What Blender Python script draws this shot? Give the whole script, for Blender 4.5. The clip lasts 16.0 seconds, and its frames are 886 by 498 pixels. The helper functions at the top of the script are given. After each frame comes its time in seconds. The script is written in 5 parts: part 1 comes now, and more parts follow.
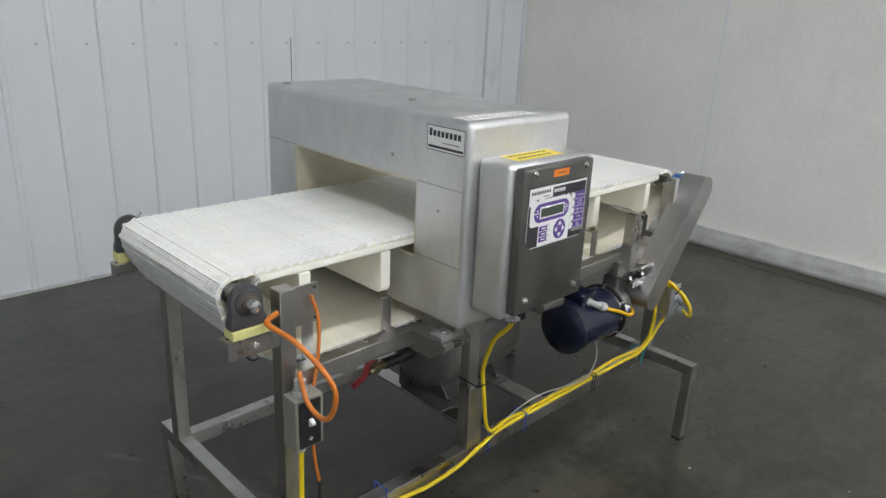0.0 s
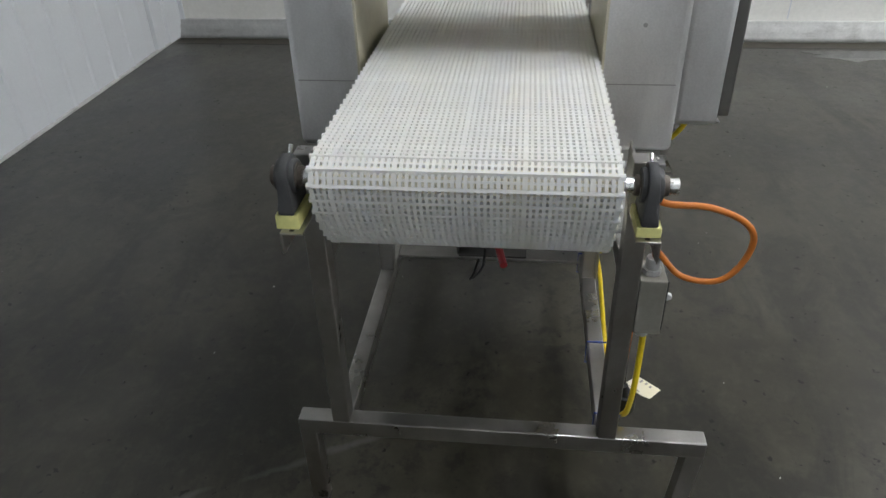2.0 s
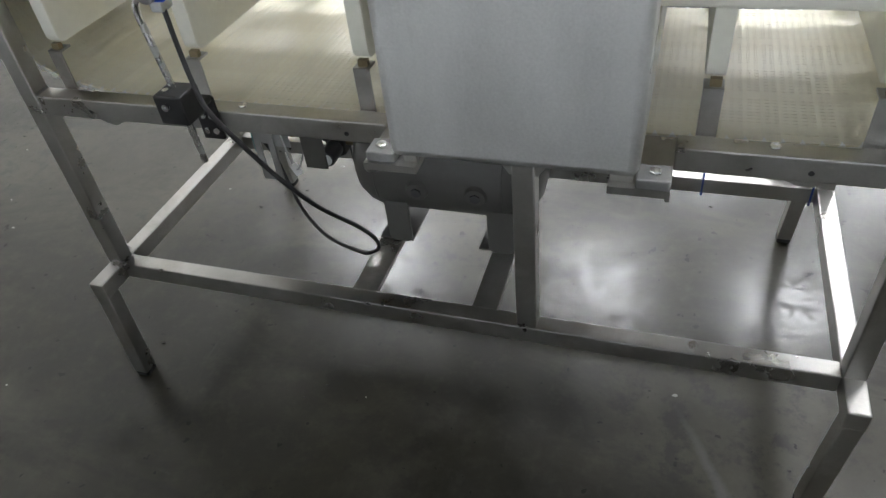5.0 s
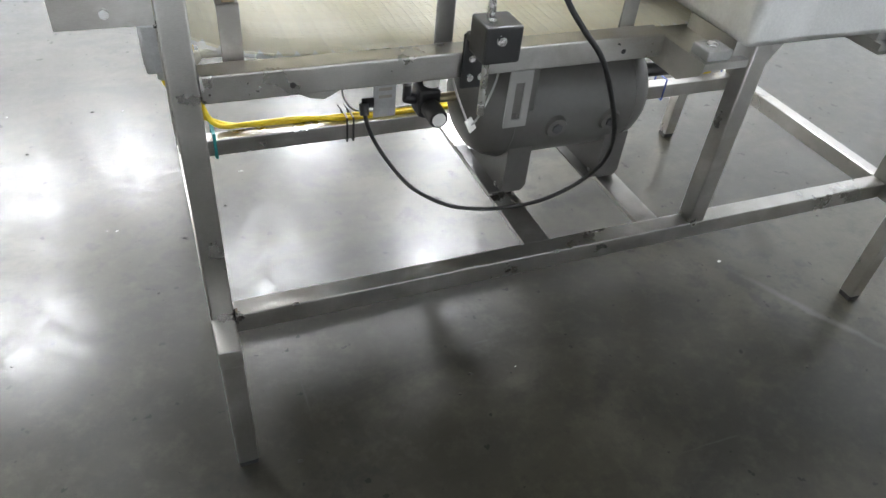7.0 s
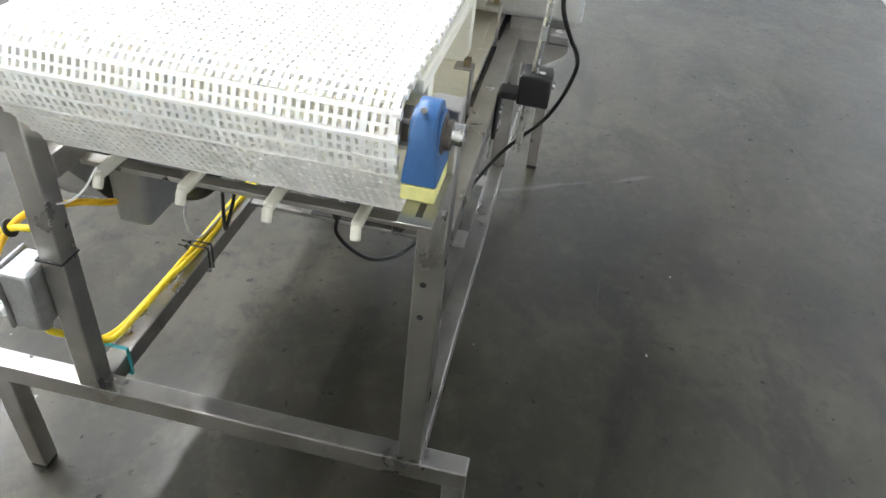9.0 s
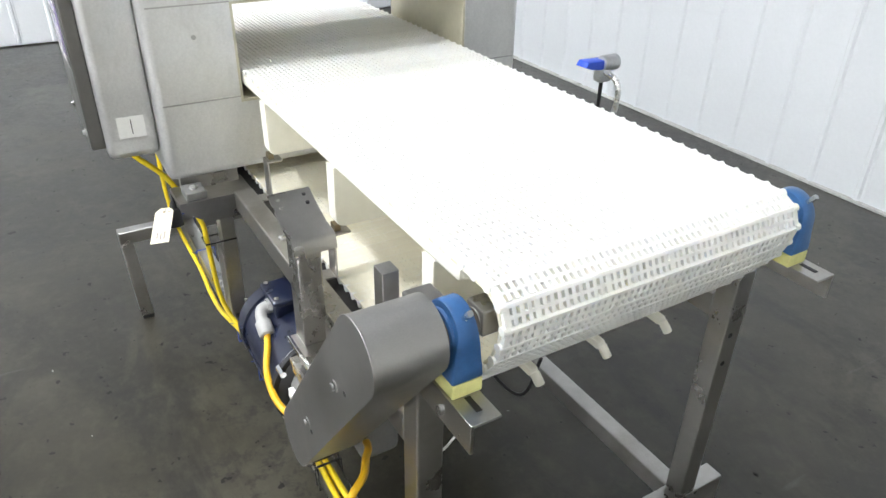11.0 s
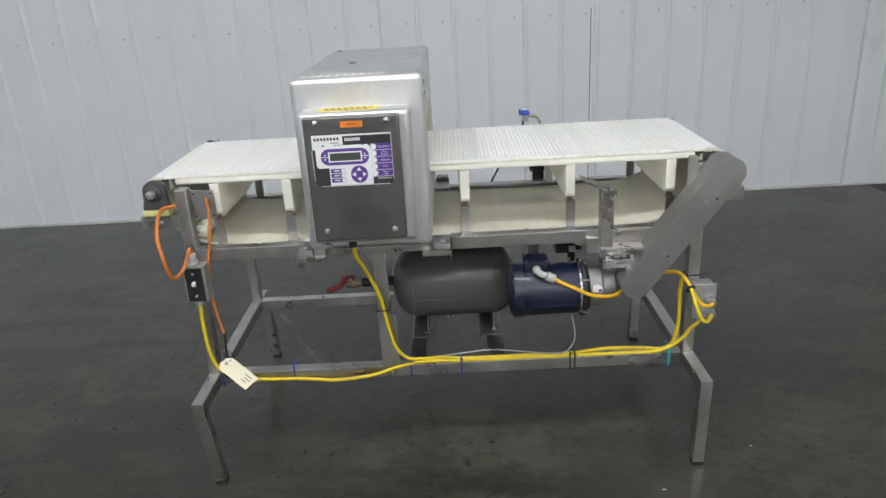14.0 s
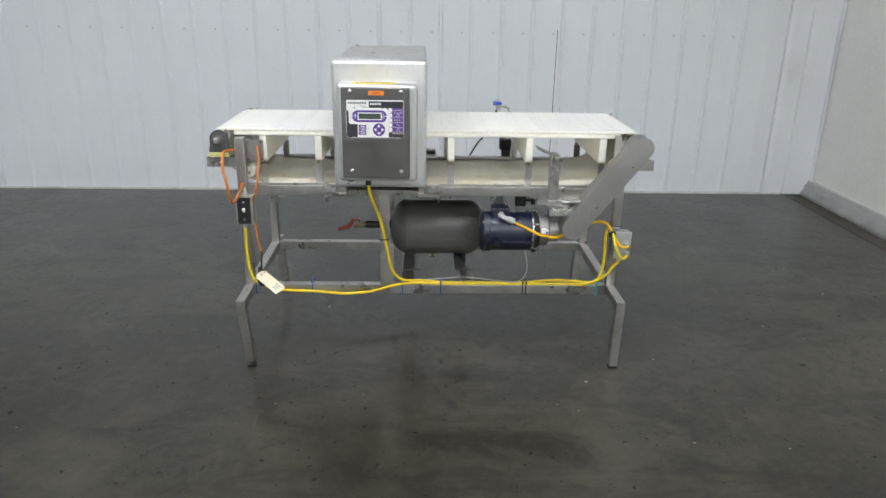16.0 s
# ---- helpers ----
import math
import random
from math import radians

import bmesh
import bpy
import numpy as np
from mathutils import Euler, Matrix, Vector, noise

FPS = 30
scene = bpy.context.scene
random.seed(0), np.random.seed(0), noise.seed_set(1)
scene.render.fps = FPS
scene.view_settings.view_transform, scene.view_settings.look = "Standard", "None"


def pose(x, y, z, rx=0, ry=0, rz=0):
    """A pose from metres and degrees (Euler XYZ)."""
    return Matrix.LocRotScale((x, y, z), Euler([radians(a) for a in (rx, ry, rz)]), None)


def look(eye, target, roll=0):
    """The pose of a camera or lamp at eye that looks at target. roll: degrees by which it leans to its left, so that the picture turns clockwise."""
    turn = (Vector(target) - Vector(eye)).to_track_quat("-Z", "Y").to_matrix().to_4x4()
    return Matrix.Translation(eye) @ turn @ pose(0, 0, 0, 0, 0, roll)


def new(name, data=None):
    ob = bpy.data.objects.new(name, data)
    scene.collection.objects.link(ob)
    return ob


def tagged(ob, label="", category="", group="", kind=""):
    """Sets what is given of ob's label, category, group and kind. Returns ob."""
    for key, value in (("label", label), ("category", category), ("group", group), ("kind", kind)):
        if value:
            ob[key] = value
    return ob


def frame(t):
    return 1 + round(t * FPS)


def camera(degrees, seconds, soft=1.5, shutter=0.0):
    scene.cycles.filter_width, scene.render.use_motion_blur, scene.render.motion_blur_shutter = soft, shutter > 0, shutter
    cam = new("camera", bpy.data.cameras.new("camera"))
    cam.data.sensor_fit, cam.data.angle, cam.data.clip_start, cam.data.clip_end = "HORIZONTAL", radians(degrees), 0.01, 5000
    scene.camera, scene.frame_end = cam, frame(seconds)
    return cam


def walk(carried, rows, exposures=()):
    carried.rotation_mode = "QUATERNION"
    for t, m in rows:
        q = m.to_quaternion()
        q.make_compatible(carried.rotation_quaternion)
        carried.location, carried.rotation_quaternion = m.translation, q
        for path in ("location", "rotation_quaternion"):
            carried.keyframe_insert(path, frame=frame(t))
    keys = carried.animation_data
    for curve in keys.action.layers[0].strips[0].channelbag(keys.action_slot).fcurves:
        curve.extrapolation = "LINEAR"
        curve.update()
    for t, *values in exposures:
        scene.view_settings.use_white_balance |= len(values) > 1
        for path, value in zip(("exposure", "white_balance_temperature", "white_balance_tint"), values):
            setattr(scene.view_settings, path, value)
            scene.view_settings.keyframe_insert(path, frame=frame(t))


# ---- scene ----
cam = camera(64.10, 16.0)
PATH = [
    (0, (-1.441, -1.349, 1.443), (-0.106, -0.011, 0.788), 2.67),
    (0.5, (-1.630, -1.063, 1.443), (-0.121, 0.064, 0.768), 1.55),
    (1, (-1.749, -0.703, 1.437), (-0.045, 0.103, 0.769), 1.65),
    (1.5, (-1.847, -0.342, 1.412), (-0.094, 0.054, 0.535), 0.54),
    (2, (-1.792, -0.028, 1.391), (-0.123, 0.178, 0.308), -1.66),
    (2.5, (-1.717, 0.317, 1.377), (-0.100, 0.066, 0.227), -2.81),
    (3, (-1.560, 0.578, 1.335), (-0.068, -0.042, 0.156), -1.39),
    (3.5, (-1.327, 0.843, 1.326), (-0.079, -0.046, 0.041), -2.72),
    (4, (-1.086, 1.041, 1.350), (-0.150, -0.144, 0.039), -6.58),
    (4.5, (-0.751, 1.184, 1.329), (0.047, -0.134, 0.054), -7.85),
    (5, (-0.404, 1.244, 1.295), (0.158, -0.170, -0.004), -7.04),
    (5.2, (-0.261, 1.278, 1.264), (0.151, -0.203, -0.016), -4.49),
    (7.3, (0.944, 1.153, 1.149), (0.062, -0.082, -0.154), 4.05),
    (7.5, (1.050, 1.106, 1.183), (0.004, 0.013, -0.126), 2.44),
    (8, (1.224, 0.921, 1.204), (-0.123, 0.120, -0.039), 5.38),
    (8.2, (1.286, 0.818, 1.203), (-0.133, 0.140, -0.033), 6.52),
    (10.3, (1.495, -0.154, 1.321), (-0.083, 0.332, 0.191), 3.09),
    (10.5, (1.453, -0.250, 1.323), (-0.105, 0.353, 0.223), 2.95),
    (11, (1.305, -0.530, 1.332), (-0.171, 0.358, 0.314), 1.19),
    (11.5, (1.170, -0.872, 1.367), (-0.029, 0.380, 0.369), -0.01),
    (12, (0.914, -1.090, 1.358), (-0.056, 0.394, 0.432), -3.49),
    (12.5, (0.655, -1.296, 1.377), (0.097, 0.406, 0.488), 0.40),
    (13, (0.422, -1.548, 1.394), (0.044, 0.236, 0.572), -3.86),
    (13.5, (0.263, -1.869, 1.422), (0.081, -0.036, 0.643), -2.63),
    (14, (0.041, -2.222, 1.439), (0.002, -0.354, 0.724), -3.31),
    (14.5, (-0.037, -2.567, 1.438), (-0.010, -0.675, 0.789), -0.02),
    (15, (-0.094, -2.823, 1.434), (0.074, -0.934, 0.799), 0.54),
    (15.5, (-0.064, -2.950, 1.438), (0.131, -1.076, 0.767), 0.97),
    (16, (-0.045, -2.990, 1.438), (0.017, -1.109, 0.763), 0.96),
]
EXPOSURES = [(0, 0.39), (1, 0.34), (2, 0.32), (3, 0.50), (3.5, 0.62), (4.5, 0.85), (5, 1.05), (7.5, 2.0), (8, 1.95), (10.5, 1.65), (11.5, 0.95), (12.5, 0.50), (14, 0.45), (16, 0.65)]
walk(cam, [(t, look(eye, target, roll)) for t, eye, target, roll in PATH], EXPOSURES)

# ---- light: ceiling fixtures only; the hall has no windows in view ----
LAMP_POWER = 40.0
world = bpy.data.worlds.new("world")
scene.world = world
world.use_nodes = True
world.node_tree.nodes["Background"].inputs[0].default_value = (1.0, 0.98, 0.95, 1)
world.node_tree.nodes["Background"].inputs[1].default_value = 0.004


# ---- materials ----
def nodes_of(name):
    m = bpy.data.materials.new(name)
    m.use_nodes = True
    nt = m.node_tree
    return m, nt, nt.nodes["Principled BSDF"]


def add(nt, kind, **values):
    n = nt.nodes.new(kind)
    for k, v in values.items():
        n.inputs[k].default_value = v
    return n


def surface(name, color, rough=0.5, metal=0.0, scale=6.0, var=0.12, fine=120.0, bump=0.05, stretch=(1, 1, 1), rvar=0.12, coat=0.0, per_object=0.0, spec=0.5, streak=None):
    """Base colour with stains at one scale and grain at another, uneven gloss and a fine relief."""
    m, nt, p = nodes_of(name)
    tc = add(nt, "ShaderNodeTexCoord")
    mp = add(nt, "ShaderNodeMapping")
    mp.inputs["Scale"].default_value = stretch
    nt.links.new(tc.outputs["Object"], mp.inputs["Vector"])
    big = add(nt, "ShaderNodeTexNoise", Scale=scale, Detail=5.0, Roughness=0.6)
    small = add(nt, "ShaderNodeTexNoise", Scale=fine, Detail=3.0, Roughness=0.6)
    if streak:
        ms = add(nt, "ShaderNodeMapping")
        ms.inputs["Scale"].default_value = streak
        nt.links.new(tc.outputs["Object"], ms.inputs["Vector"])
        nt.links.new(ms.outputs["Vector"], big.inputs["Vector"])
    else:
        nt.links.new(tc.outputs["Object"], big.inputs["Vector"])
    nt.links.new(mp.outputs["Vector"], small.inputs["Vector"])
    mix = add(nt, "ShaderNodeMath")
    mix.operation = "ADD"
    nt.links.new(big.outputs["Fac"], mix.inputs[0])
    half = add(nt, "ShaderNodeMath")
    half.operation = "MULTIPLY"
    half.inputs[1].default_value = 0.5
    nt.links.new(small.outputs["Fac"], half.inputs[0])
    nt.links.new(half.outputs[0], mix.inputs[1])
    rng = add(nt, "ShaderNodeMapRange")
    rng.inputs["From Min"].default_value, rng.inputs["From Max"].default_value = 0.45, 1.05
    rng.inputs["To Min"].default_value, rng.inputs["To Max"].default_value = 1 - var, 1 + var
    nt.links.new(mix.outputs[0], rng.inputs["Value"])
    value = rng.outputs["Result"]
    if per_object:
        info = add(nt, "ShaderNodeObjectInfo")
        ro = add(nt, "ShaderNodeMapRange")
        ro.inputs["To Min"].default_value, ro.inputs["To Max"].default_value = 1 - per_object, 1 + per_object
        nt.links.new(info.outputs["Random"], ro.inputs["Value"])
        mu = add(nt, "ShaderNodeMath")
        mu.operation = "MULTIPLY"
        nt.links.new(value, mu.inputs[0])
        nt.links.new(ro.outputs["Result"], mu.inputs[1])
        value = mu.outputs[0]
    tint = add(nt, "ShaderNodeVectorMath")
    tint.operation = "SCALE"
    tint.inputs[0].default_value = color
    nt.links.new(value, tint.inputs["Scale"])
    nt.links.new(tint.outputs["Vector"], p.inputs["Base Color"])
    rr = add(nt, "ShaderNodeMapRange")
    rr.inputs["From Min"].default_value, rr.inputs["From Max"].default_value = 0.3, 0.7
    rr.inputs["To Min"].default_value, rr.inputs["To Max"].default_value = max(0.02, rough - rvar), min(1, rough + rvar)
    nt.links.new(big.outputs["Fac"], rr.inputs["Value"])
    nt.links.new(rr.outputs["Result"], p.inputs["Roughness"])
    p.inputs["Metallic"].default_value = metal
    p.inputs["Coat Weight"].default_value = coat
    p.inputs["Specular IOR Level"].default_value = spec
    if bump:
        b = add(nt, "ShaderNodeBump", Strength=bump, Distance=0.002)
        nt.links.new(small.outputs["Fac"], b.inputs["Height"])
        nt.links.new(b.outputs["Normal"], p.inputs["Normal"])
    return m


def ramp(nt, fac, p0, c0, p1, c1):
    r = add(nt, "ShaderNodeValToRGB")
    r.color_ramp.elements[0].position, r.color_ramp.elements[0].color = p0, (*c0, 1)
    r.color_ramp.elements[1].position, r.color_ramp.elements[1].color = p1, (*c1, 1)
    nt.links.new(fac, r.inputs["Fac"])
    return r.outputs["Color"]


def blend(nt, fac, a, b):
    m = add(nt, "ShaderNodeMix")
    m.data_type = "RGBA"
    nt.links.new(fac, m.inputs["Factor"])
    nt.links.new(a, m.inputs["A"])
    m.inputs["B"].default_value = (*b, 1)
    return m.outputs["Result"]


def concrete(name):
    """Dark sealed concrete: cloudy tone, worn matt patches in the polish, pale scuffs, scratches and dark spots."""
    m, nt, p = nodes_of(name)
    tc = add(nt, "ShaderNodeTexCoord")
    def noise(scale, detail, rough, twist=0.0, squash=None):
        n = add(nt, "ShaderNodeTexNoise", Scale=scale, Detail=detail, Roughness=rough, Distortion=twist)
        if squash:
            mp = add(nt, "ShaderNodeMapping")
            mp.inputs["Scale"].default_value, mp.inputs["Rotation"].default_value = squash[0], (0, 0, squash[1])
            nt.links.new(tc.outputs["Object"], mp.inputs["Vector"])
            nt.links.new(mp.outputs["Vector"], n.inputs["Vector"])
        else:
            nt.links.new(tc.outputs["Object"], n.inputs["Vector"])
        return n.outputs["Fac"]
    cloud, patch = noise(0.75, 7, 0.6, 0.3), noise(2.3, 10, 0.62, 0.2)
    flake, grain = noise(19, 10, 0.72), noise(75, 8, 0.75)
    sweep = noise(1.5, 8, 0.64, 0.8, ((1.0, 2.2, 1.0), 0.25))
    scratch = noise(3.2, 6, 0.55, 0.3, ((1.0, 11.0, 1.0), 0.55))
    scratch2 = noise(2.4, 6, 0.55, 0.3, ((10.0, 1.0, 1.0), 0.25))
    color = ramp(nt, cloud, 0.38, (0.0192, 0.0173, 0.0118), 0.62, (0.0514, 0.0470, 0.0333))
    color = blend(nt, ramp(nt, patch, 0.48, (0, 0, 0), 0.64, (0.60, 0.60, 0.60)), color, (0.0685, 0.0639, 0.0485))
    color = blend(nt, ramp(nt, sweep, 0.42, (0.80, 0.80, 0.80), 0.53, (0, 0, 0)), color, (0.0192, 0.0178, 0.0134))
    color = blend(nt, ramp(nt, flake, 0.50, (0, 0, 0), 0.72, (0.22, 0.22, 0.22)), color, (0.1032, 0.0947, 0.0730))
    color = blend(nt, ramp(nt, scratch, 0.69, (0, 0, 0), 0.78, (0.22, 0.22, 0.22)), color, (0.1485, 0.1485, 0.1452))
    color = blend(nt, ramp(nt, scratch2, 0.70, (0, 0, 0), 0.79, (0.22, 0.22, 0.22)), color, (0.1485, 0.1485, 0.1452))
    # ragged dark mottles, gathered in a few places, and single dark spots
    mottle = ramp(nt, noise(17, 9, 0.72), 0.50, (0, 0, 0), 0.60, (0.6, 0.6, 0.6))
    mottle = blend(nt, ramp(nt, noise(1.5, 8, 0.62, 0.2), 0.46, (1, 1, 1), 0.56, (0, 0, 0)), mottle, (0, 0, 0))
    color = blend(nt, mottle, color, (0.0130, 0.0125, 0.0115))
    spots = ramp(nt, noise(33, 3, 0.5), 0.700, (0, 0, 0), 0.715, (0.85, 0.85, 0.85))
    color = blend(nt, spots, color, (0.0090, 0.0088, 0.0084))
    # two pale drag marks
    for x, y, turn, half in ((-0.60, 0.42, 62, 0.26), (-0.78, 0.76, 58, 0.12)):
        mp = add(nt, "ShaderNodeMapping")
        mp.vector_type = "TEXTURE"
        mp.inputs["Location"].default_value, mp.inputs["Rotation"].default_value = (x, y, 0), (0, 0, radians(180 - turn))
        mp.inputs["Scale"].default_value = (half, 0.017, 1.0)
        nt.links.new(tc.outputs["Object"], mp.inputs["Vector"])
        wob = add(nt, "ShaderNodeVectorMath")
        wob.operation = "MULTIPLY_ADD"
        wob.inputs[1].default_value = (0.6, 2.4, 0.0)
        wn = add(nt, "ShaderNodeTexNoise", Scale=9.0, Detail=6.0, Roughness=0.7)
        sh = add(nt, "ShaderNodeVectorMath")
        sh.operation = "SUBTRACT"
        sh.inputs[1].default_value = (0.5, 0.5, 0.5)
        nt.links.new(tc.outputs["Object"], wn.inputs["Vector"])
        nt.links.new(wn.outputs["Color"], sh.inputs[0])
        nt.links.new(sh.outputs["Vector"], wob.inputs[0])
        nt.links.new(mp.outputs["Vector"], wob.inputs[2])
        ln = add(nt, "ShaderNodeVectorMath")
        ln.operation = "LENGTH"
        nt.links.new(wob.outputs["Vector"], ln.inputs[0])
        color = blend(nt, ramp(nt, ln.outputs["Value"], 0.30, (0.4, 0.4, 0.4), 0.9, (0, 0, 0)), color, (0.1403, 0.1403, 0.1369))
    nt.links.new(color, p.inputs["Base Color"])
    matt = ramp(nt, patch, 0.40, (0.36, 0.36, 0.36), 0.70, (0.48, 0.48, 0.48))
    nt.links.new(blend(nt, spots, matt, (0.75, 0.75, 0.75)), p.inputs["Roughness"])
    p.inputs["Specular IOR Level"].default_value = 0.24
    # a worn film of sealer on top: glossy where it holds, gone in chips and spots
    film = ramp(nt, flake, 0.45, (0.74, 0.74, 0.74), 0.56, (0.42, 0.42, 0.42))
    film = blend(nt, ramp(nt, noise(62, 6, 0.62, 0.4), 0.53, (0, 0, 0), 0.57, (1, 1, 1)), film, (0.14, 0.14, 0.14))
    nt.links.new(blend(nt, spots, film, (0.0, 0.0, 0.0)), p.inputs["Coat Weight"])
    nt.links.new(ramp(nt, patch, 0.40, (0.15, 0.15, 0.15), 0.65, (0.21, 0.21, 0.21)), p.inputs["Coat Roughness"])
    height = add(nt, "ShaderNodeMath")
    height.operation = "MULTIPLY_ADD"
    height.inputs[1].default_value = 0.5
    nt.links.new(flake, height.inputs[0])
    nt.links.new(grain, height.inputs[2])
    bump = add(nt, "ShaderNodeBump", Strength=0.24, Distance=0.0011)
    nt.links.new(height.outputs[0], bump.inputs["Height"])
    nt.links.new(bump.outputs["Normal"], p.inputs["Normal"])
    # the sealer lies unevenly, so that lamps break up in it
    ripple = add(nt, "ShaderNodeBump", Strength=0.35, Distance=0.0011)
    nt.links.new(noise(48, 6, 0.62, 0.5, ((1.0, 1.8, 1.0), 0.4)), ripple.inputs["Height"])
    nt.links.new(ripple.outputs["Normal"], p.inputs["Coat Normal"])
    return m


def glowing(name, color, strength):
    m, nt, p = nodes_of(name)
    p.inputs["Base Color"].default_value = (0.8, 0.8, 0.8, 1)
    p.inputs["Emission Color"].default_value = (*color, 1)
    p.inputs["Emission Strength"].default_value = strength
    return m


M_FLOOR = concrete("sealed_concrete")
M_EDGE = surface("dusty_concrete", (0.070, 0.061, 0.047), 0.55, scale=5, var=0.35, fine=60, bump=0.1, spec=0.3)
M_WET = surface("wet_concrete", (0.034, 0.032, 0.028), 0.07, scale=6, var=0.2, fine=30, bump=0.01, rvar=0.04, coat=0.6)
M_WALL = surface("white_metal_panel", (0.80, 0.825, 0.85), 0.42, scale=1.3, var=0.06, fine=60, bump=0.02)
M_FRP = surface("cream_wall_board", (0.89, 0.88, 0.83), 0.45, scale=0.9, var=0.10, fine=40, bump=0.06)
M_TRIM = surface("white_flashing", (0.78, 0.80, 0.82), 0.38, scale=2, var=0.05, fine=50, bump=0.02)
M_CURB = surface("scuffed_white_curb", (0.62, 0.62, 0.60), 0.5, scale=7, var=0.22, fine=60, bump=0.1)
M_CEIL = surface("pale_ceiling", (0.50, 0.50, 0.50), 0.7, scale=1, var=0.05, fine=30, bump=0.02)
M_LAMP = glowing("lamp_diffuser", (0.950, 0.970, 1.0), LAMP_POWER)
M_STEEL = surface("brushed_stainless_tube", (0.46, 0.45, 0.43), 0.33, 1.0, scale=9, var=0.20, fine=90, bump=0.025, stretch=(3, 14, 14), rvar=0.09)
M_SHELL = surface("bead_blasted_stainless", (0.68, 0.68, 0.675), 0.53, 1.0, scale=8, var=0.17, fine=240, bump=0.07, rvar=0.12, streak=(1.3, 1.3, 0.6))
M_DOOR = surface("dark_brushed_door", (0.20, 0.195, 0.185), 0.38, 1.0, scale=10, var=0.14, fine=50, bump=0.06, stretch=(22, 22, 1.5), rvar=0.08)
M_GUARD = surface("guard_stainless", (0.40, 0.395, 0.385), 0.44, 1.0, scale=7, var=0.12, fine=60, bump=0.06, stretch=(6, 6, 20), rvar=0.08)
M_BRIGHT = surface("bright_steel", (0.72, 0.72, 0.71), 0.26, 1.0, scale=30, var=0.1, fine=200, bump=0.03)


def belt_plastic(name, color=(0.94, 0.935, 0.89), worn=0.20):
    """White belt plastic with lengthwise tan wear streaks and specks of dirt."""
    m = surface(name, color, 0.42, scale=7, var=0.06, fine=90, bump=0.05, per_object=0.03, spec=0.4)
    nt = m.node_tree
    p = nt.nodes["Principled BSDF"]
    tc = add(nt, "ShaderNodeTexCoord")
    mp = add(nt, "ShaderNodeMapping")
    mp.inputs["Scale"].default_value = (0.6, 1.0, 0.6)
    nt.links.new(tc.outputs["Object"], mp.inputs["Vector"])
    lanes = add(nt, "ShaderNodeTexNoise", Scale=11.0, Detail=5.0, Roughness=0.6)
    nt.links.new(mp.outputs["Vector"], lanes.inputs["Vector"])
    fac = ramp(nt, lanes.outputs["Fac"], 0.45, (0, 0, 0), 0.75, (worn, worn, worn))
    p.inputs["Subsurface Weight"].default_value = 0.3
    p.inputs["Subsurface Radius"].default_value = (1.0, 0.9, 0.7)
    p.inputs["Subsurface Scale"].default_value = 0.006
    old = p.inputs["Base Color"].links[0].from_socket
    nt.links.new(blend(nt, fac, old, (0.72, 0.63, 0.46)), p.inputs["Base Color"])
    return m


def tarnish(m, color, lo, hi, amount, scale, stretch=(1, 1, 1)):
    """Irregular stains of another tone over a surface."""
    nt = m.node_tree
    p = nt.nodes["Principled BSDF"]
    tc = add(nt, "ShaderNodeTexCoord")
    mp = add(nt, "ShaderNodeMapping")
    mp.inputs["Scale"].default_value = stretch
    nt.links.new(tc.outputs["Object"], mp.inputs["Vector"])
    n = add(nt, "ShaderNodeTexNoise", Scale=scale, Detail=8.0, Roughness=0.66, Distortion=0.3)
    nt.links.new(mp.outputs["Vector"], n.inputs["Vector"])
    fac = ramp(nt, n.outputs["Fac"], lo, (0, 0, 0), hi, (amount, amount, amount))
    old = p.inputs["Base Color"].links[0].from_socket
    nt.links.new(blend(nt, fac, old, color), p.inputs["Base Color"])


M_BELT = belt_plastic("white_belt_plastic")
M_BELT_INNER = belt_plastic("soiled_inner_belt", (0.91, 0.86, 0.69), 0.42)
M_UHMW = surface("cream_plastic", (0.90, 0.885, 0.78), 0.48, scale=8, var=0.06, fine=70, bump=0.05, spec=0.4)
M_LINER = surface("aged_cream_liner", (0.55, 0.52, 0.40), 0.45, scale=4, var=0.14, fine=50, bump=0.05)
M_CAST = surface("dark_cast_iron", (0.055, 0.056, 0.058), 0.55, scale=25, var=0.25, fine=160, bump=0.25)
M_BLUE = surface("blue_painted_casting", (0.035, 0.12, 0.30), 0.42, scale=20, var=0.2, fine=120, bump=0.2)
M_SPACER = surface("pale_yellow_spacer", (0.72, 0.70, 0.28), 0.55, scale=18, var=0.18, fine=90, bump=0.1)
M_MOTOR = surface("navy_motor_paint", (0.006, 0.010, 0.030), 0.34, scale=14, var=0.2, fine=120, bump=0.12, coat=0.2)
M_TANK = surface("dark_grey_tank_paint", (0.092, 0.089, 0.083), 0.40, scale=8, var=0.15, fine=90, bump=0.06, coat=0.15)
M_BLACK = surface("black_plastic", (0.012, 0.012, 0.013), 0.45, scale=20, var=0.2, fine=150, bump=0.1)
M_GALV = surface("galvanised_steel", (0.55, 0.56, 0.57), 0.42, 1.0, scale=40, var=0.2, fine=200, bump=0.08)
M_ALU = surface("cast_alloy", (0.30, 0.30, 0.295), 0.5, 0.7, scale=30, var=0.15, fine=200, bump=0.12)
M_BOX = surface("grey_cast_box", (0.30, 0.29, 0.25), 0.5, 0.4, scale=20, var=0.15, fine=150, bump=0.15)
M_YELLOW = surface("yellow_cable_jacket", (0.78, 0.58, 0.015), 0.42, scale=20, var=0.14, fine=120, bump=0.05)
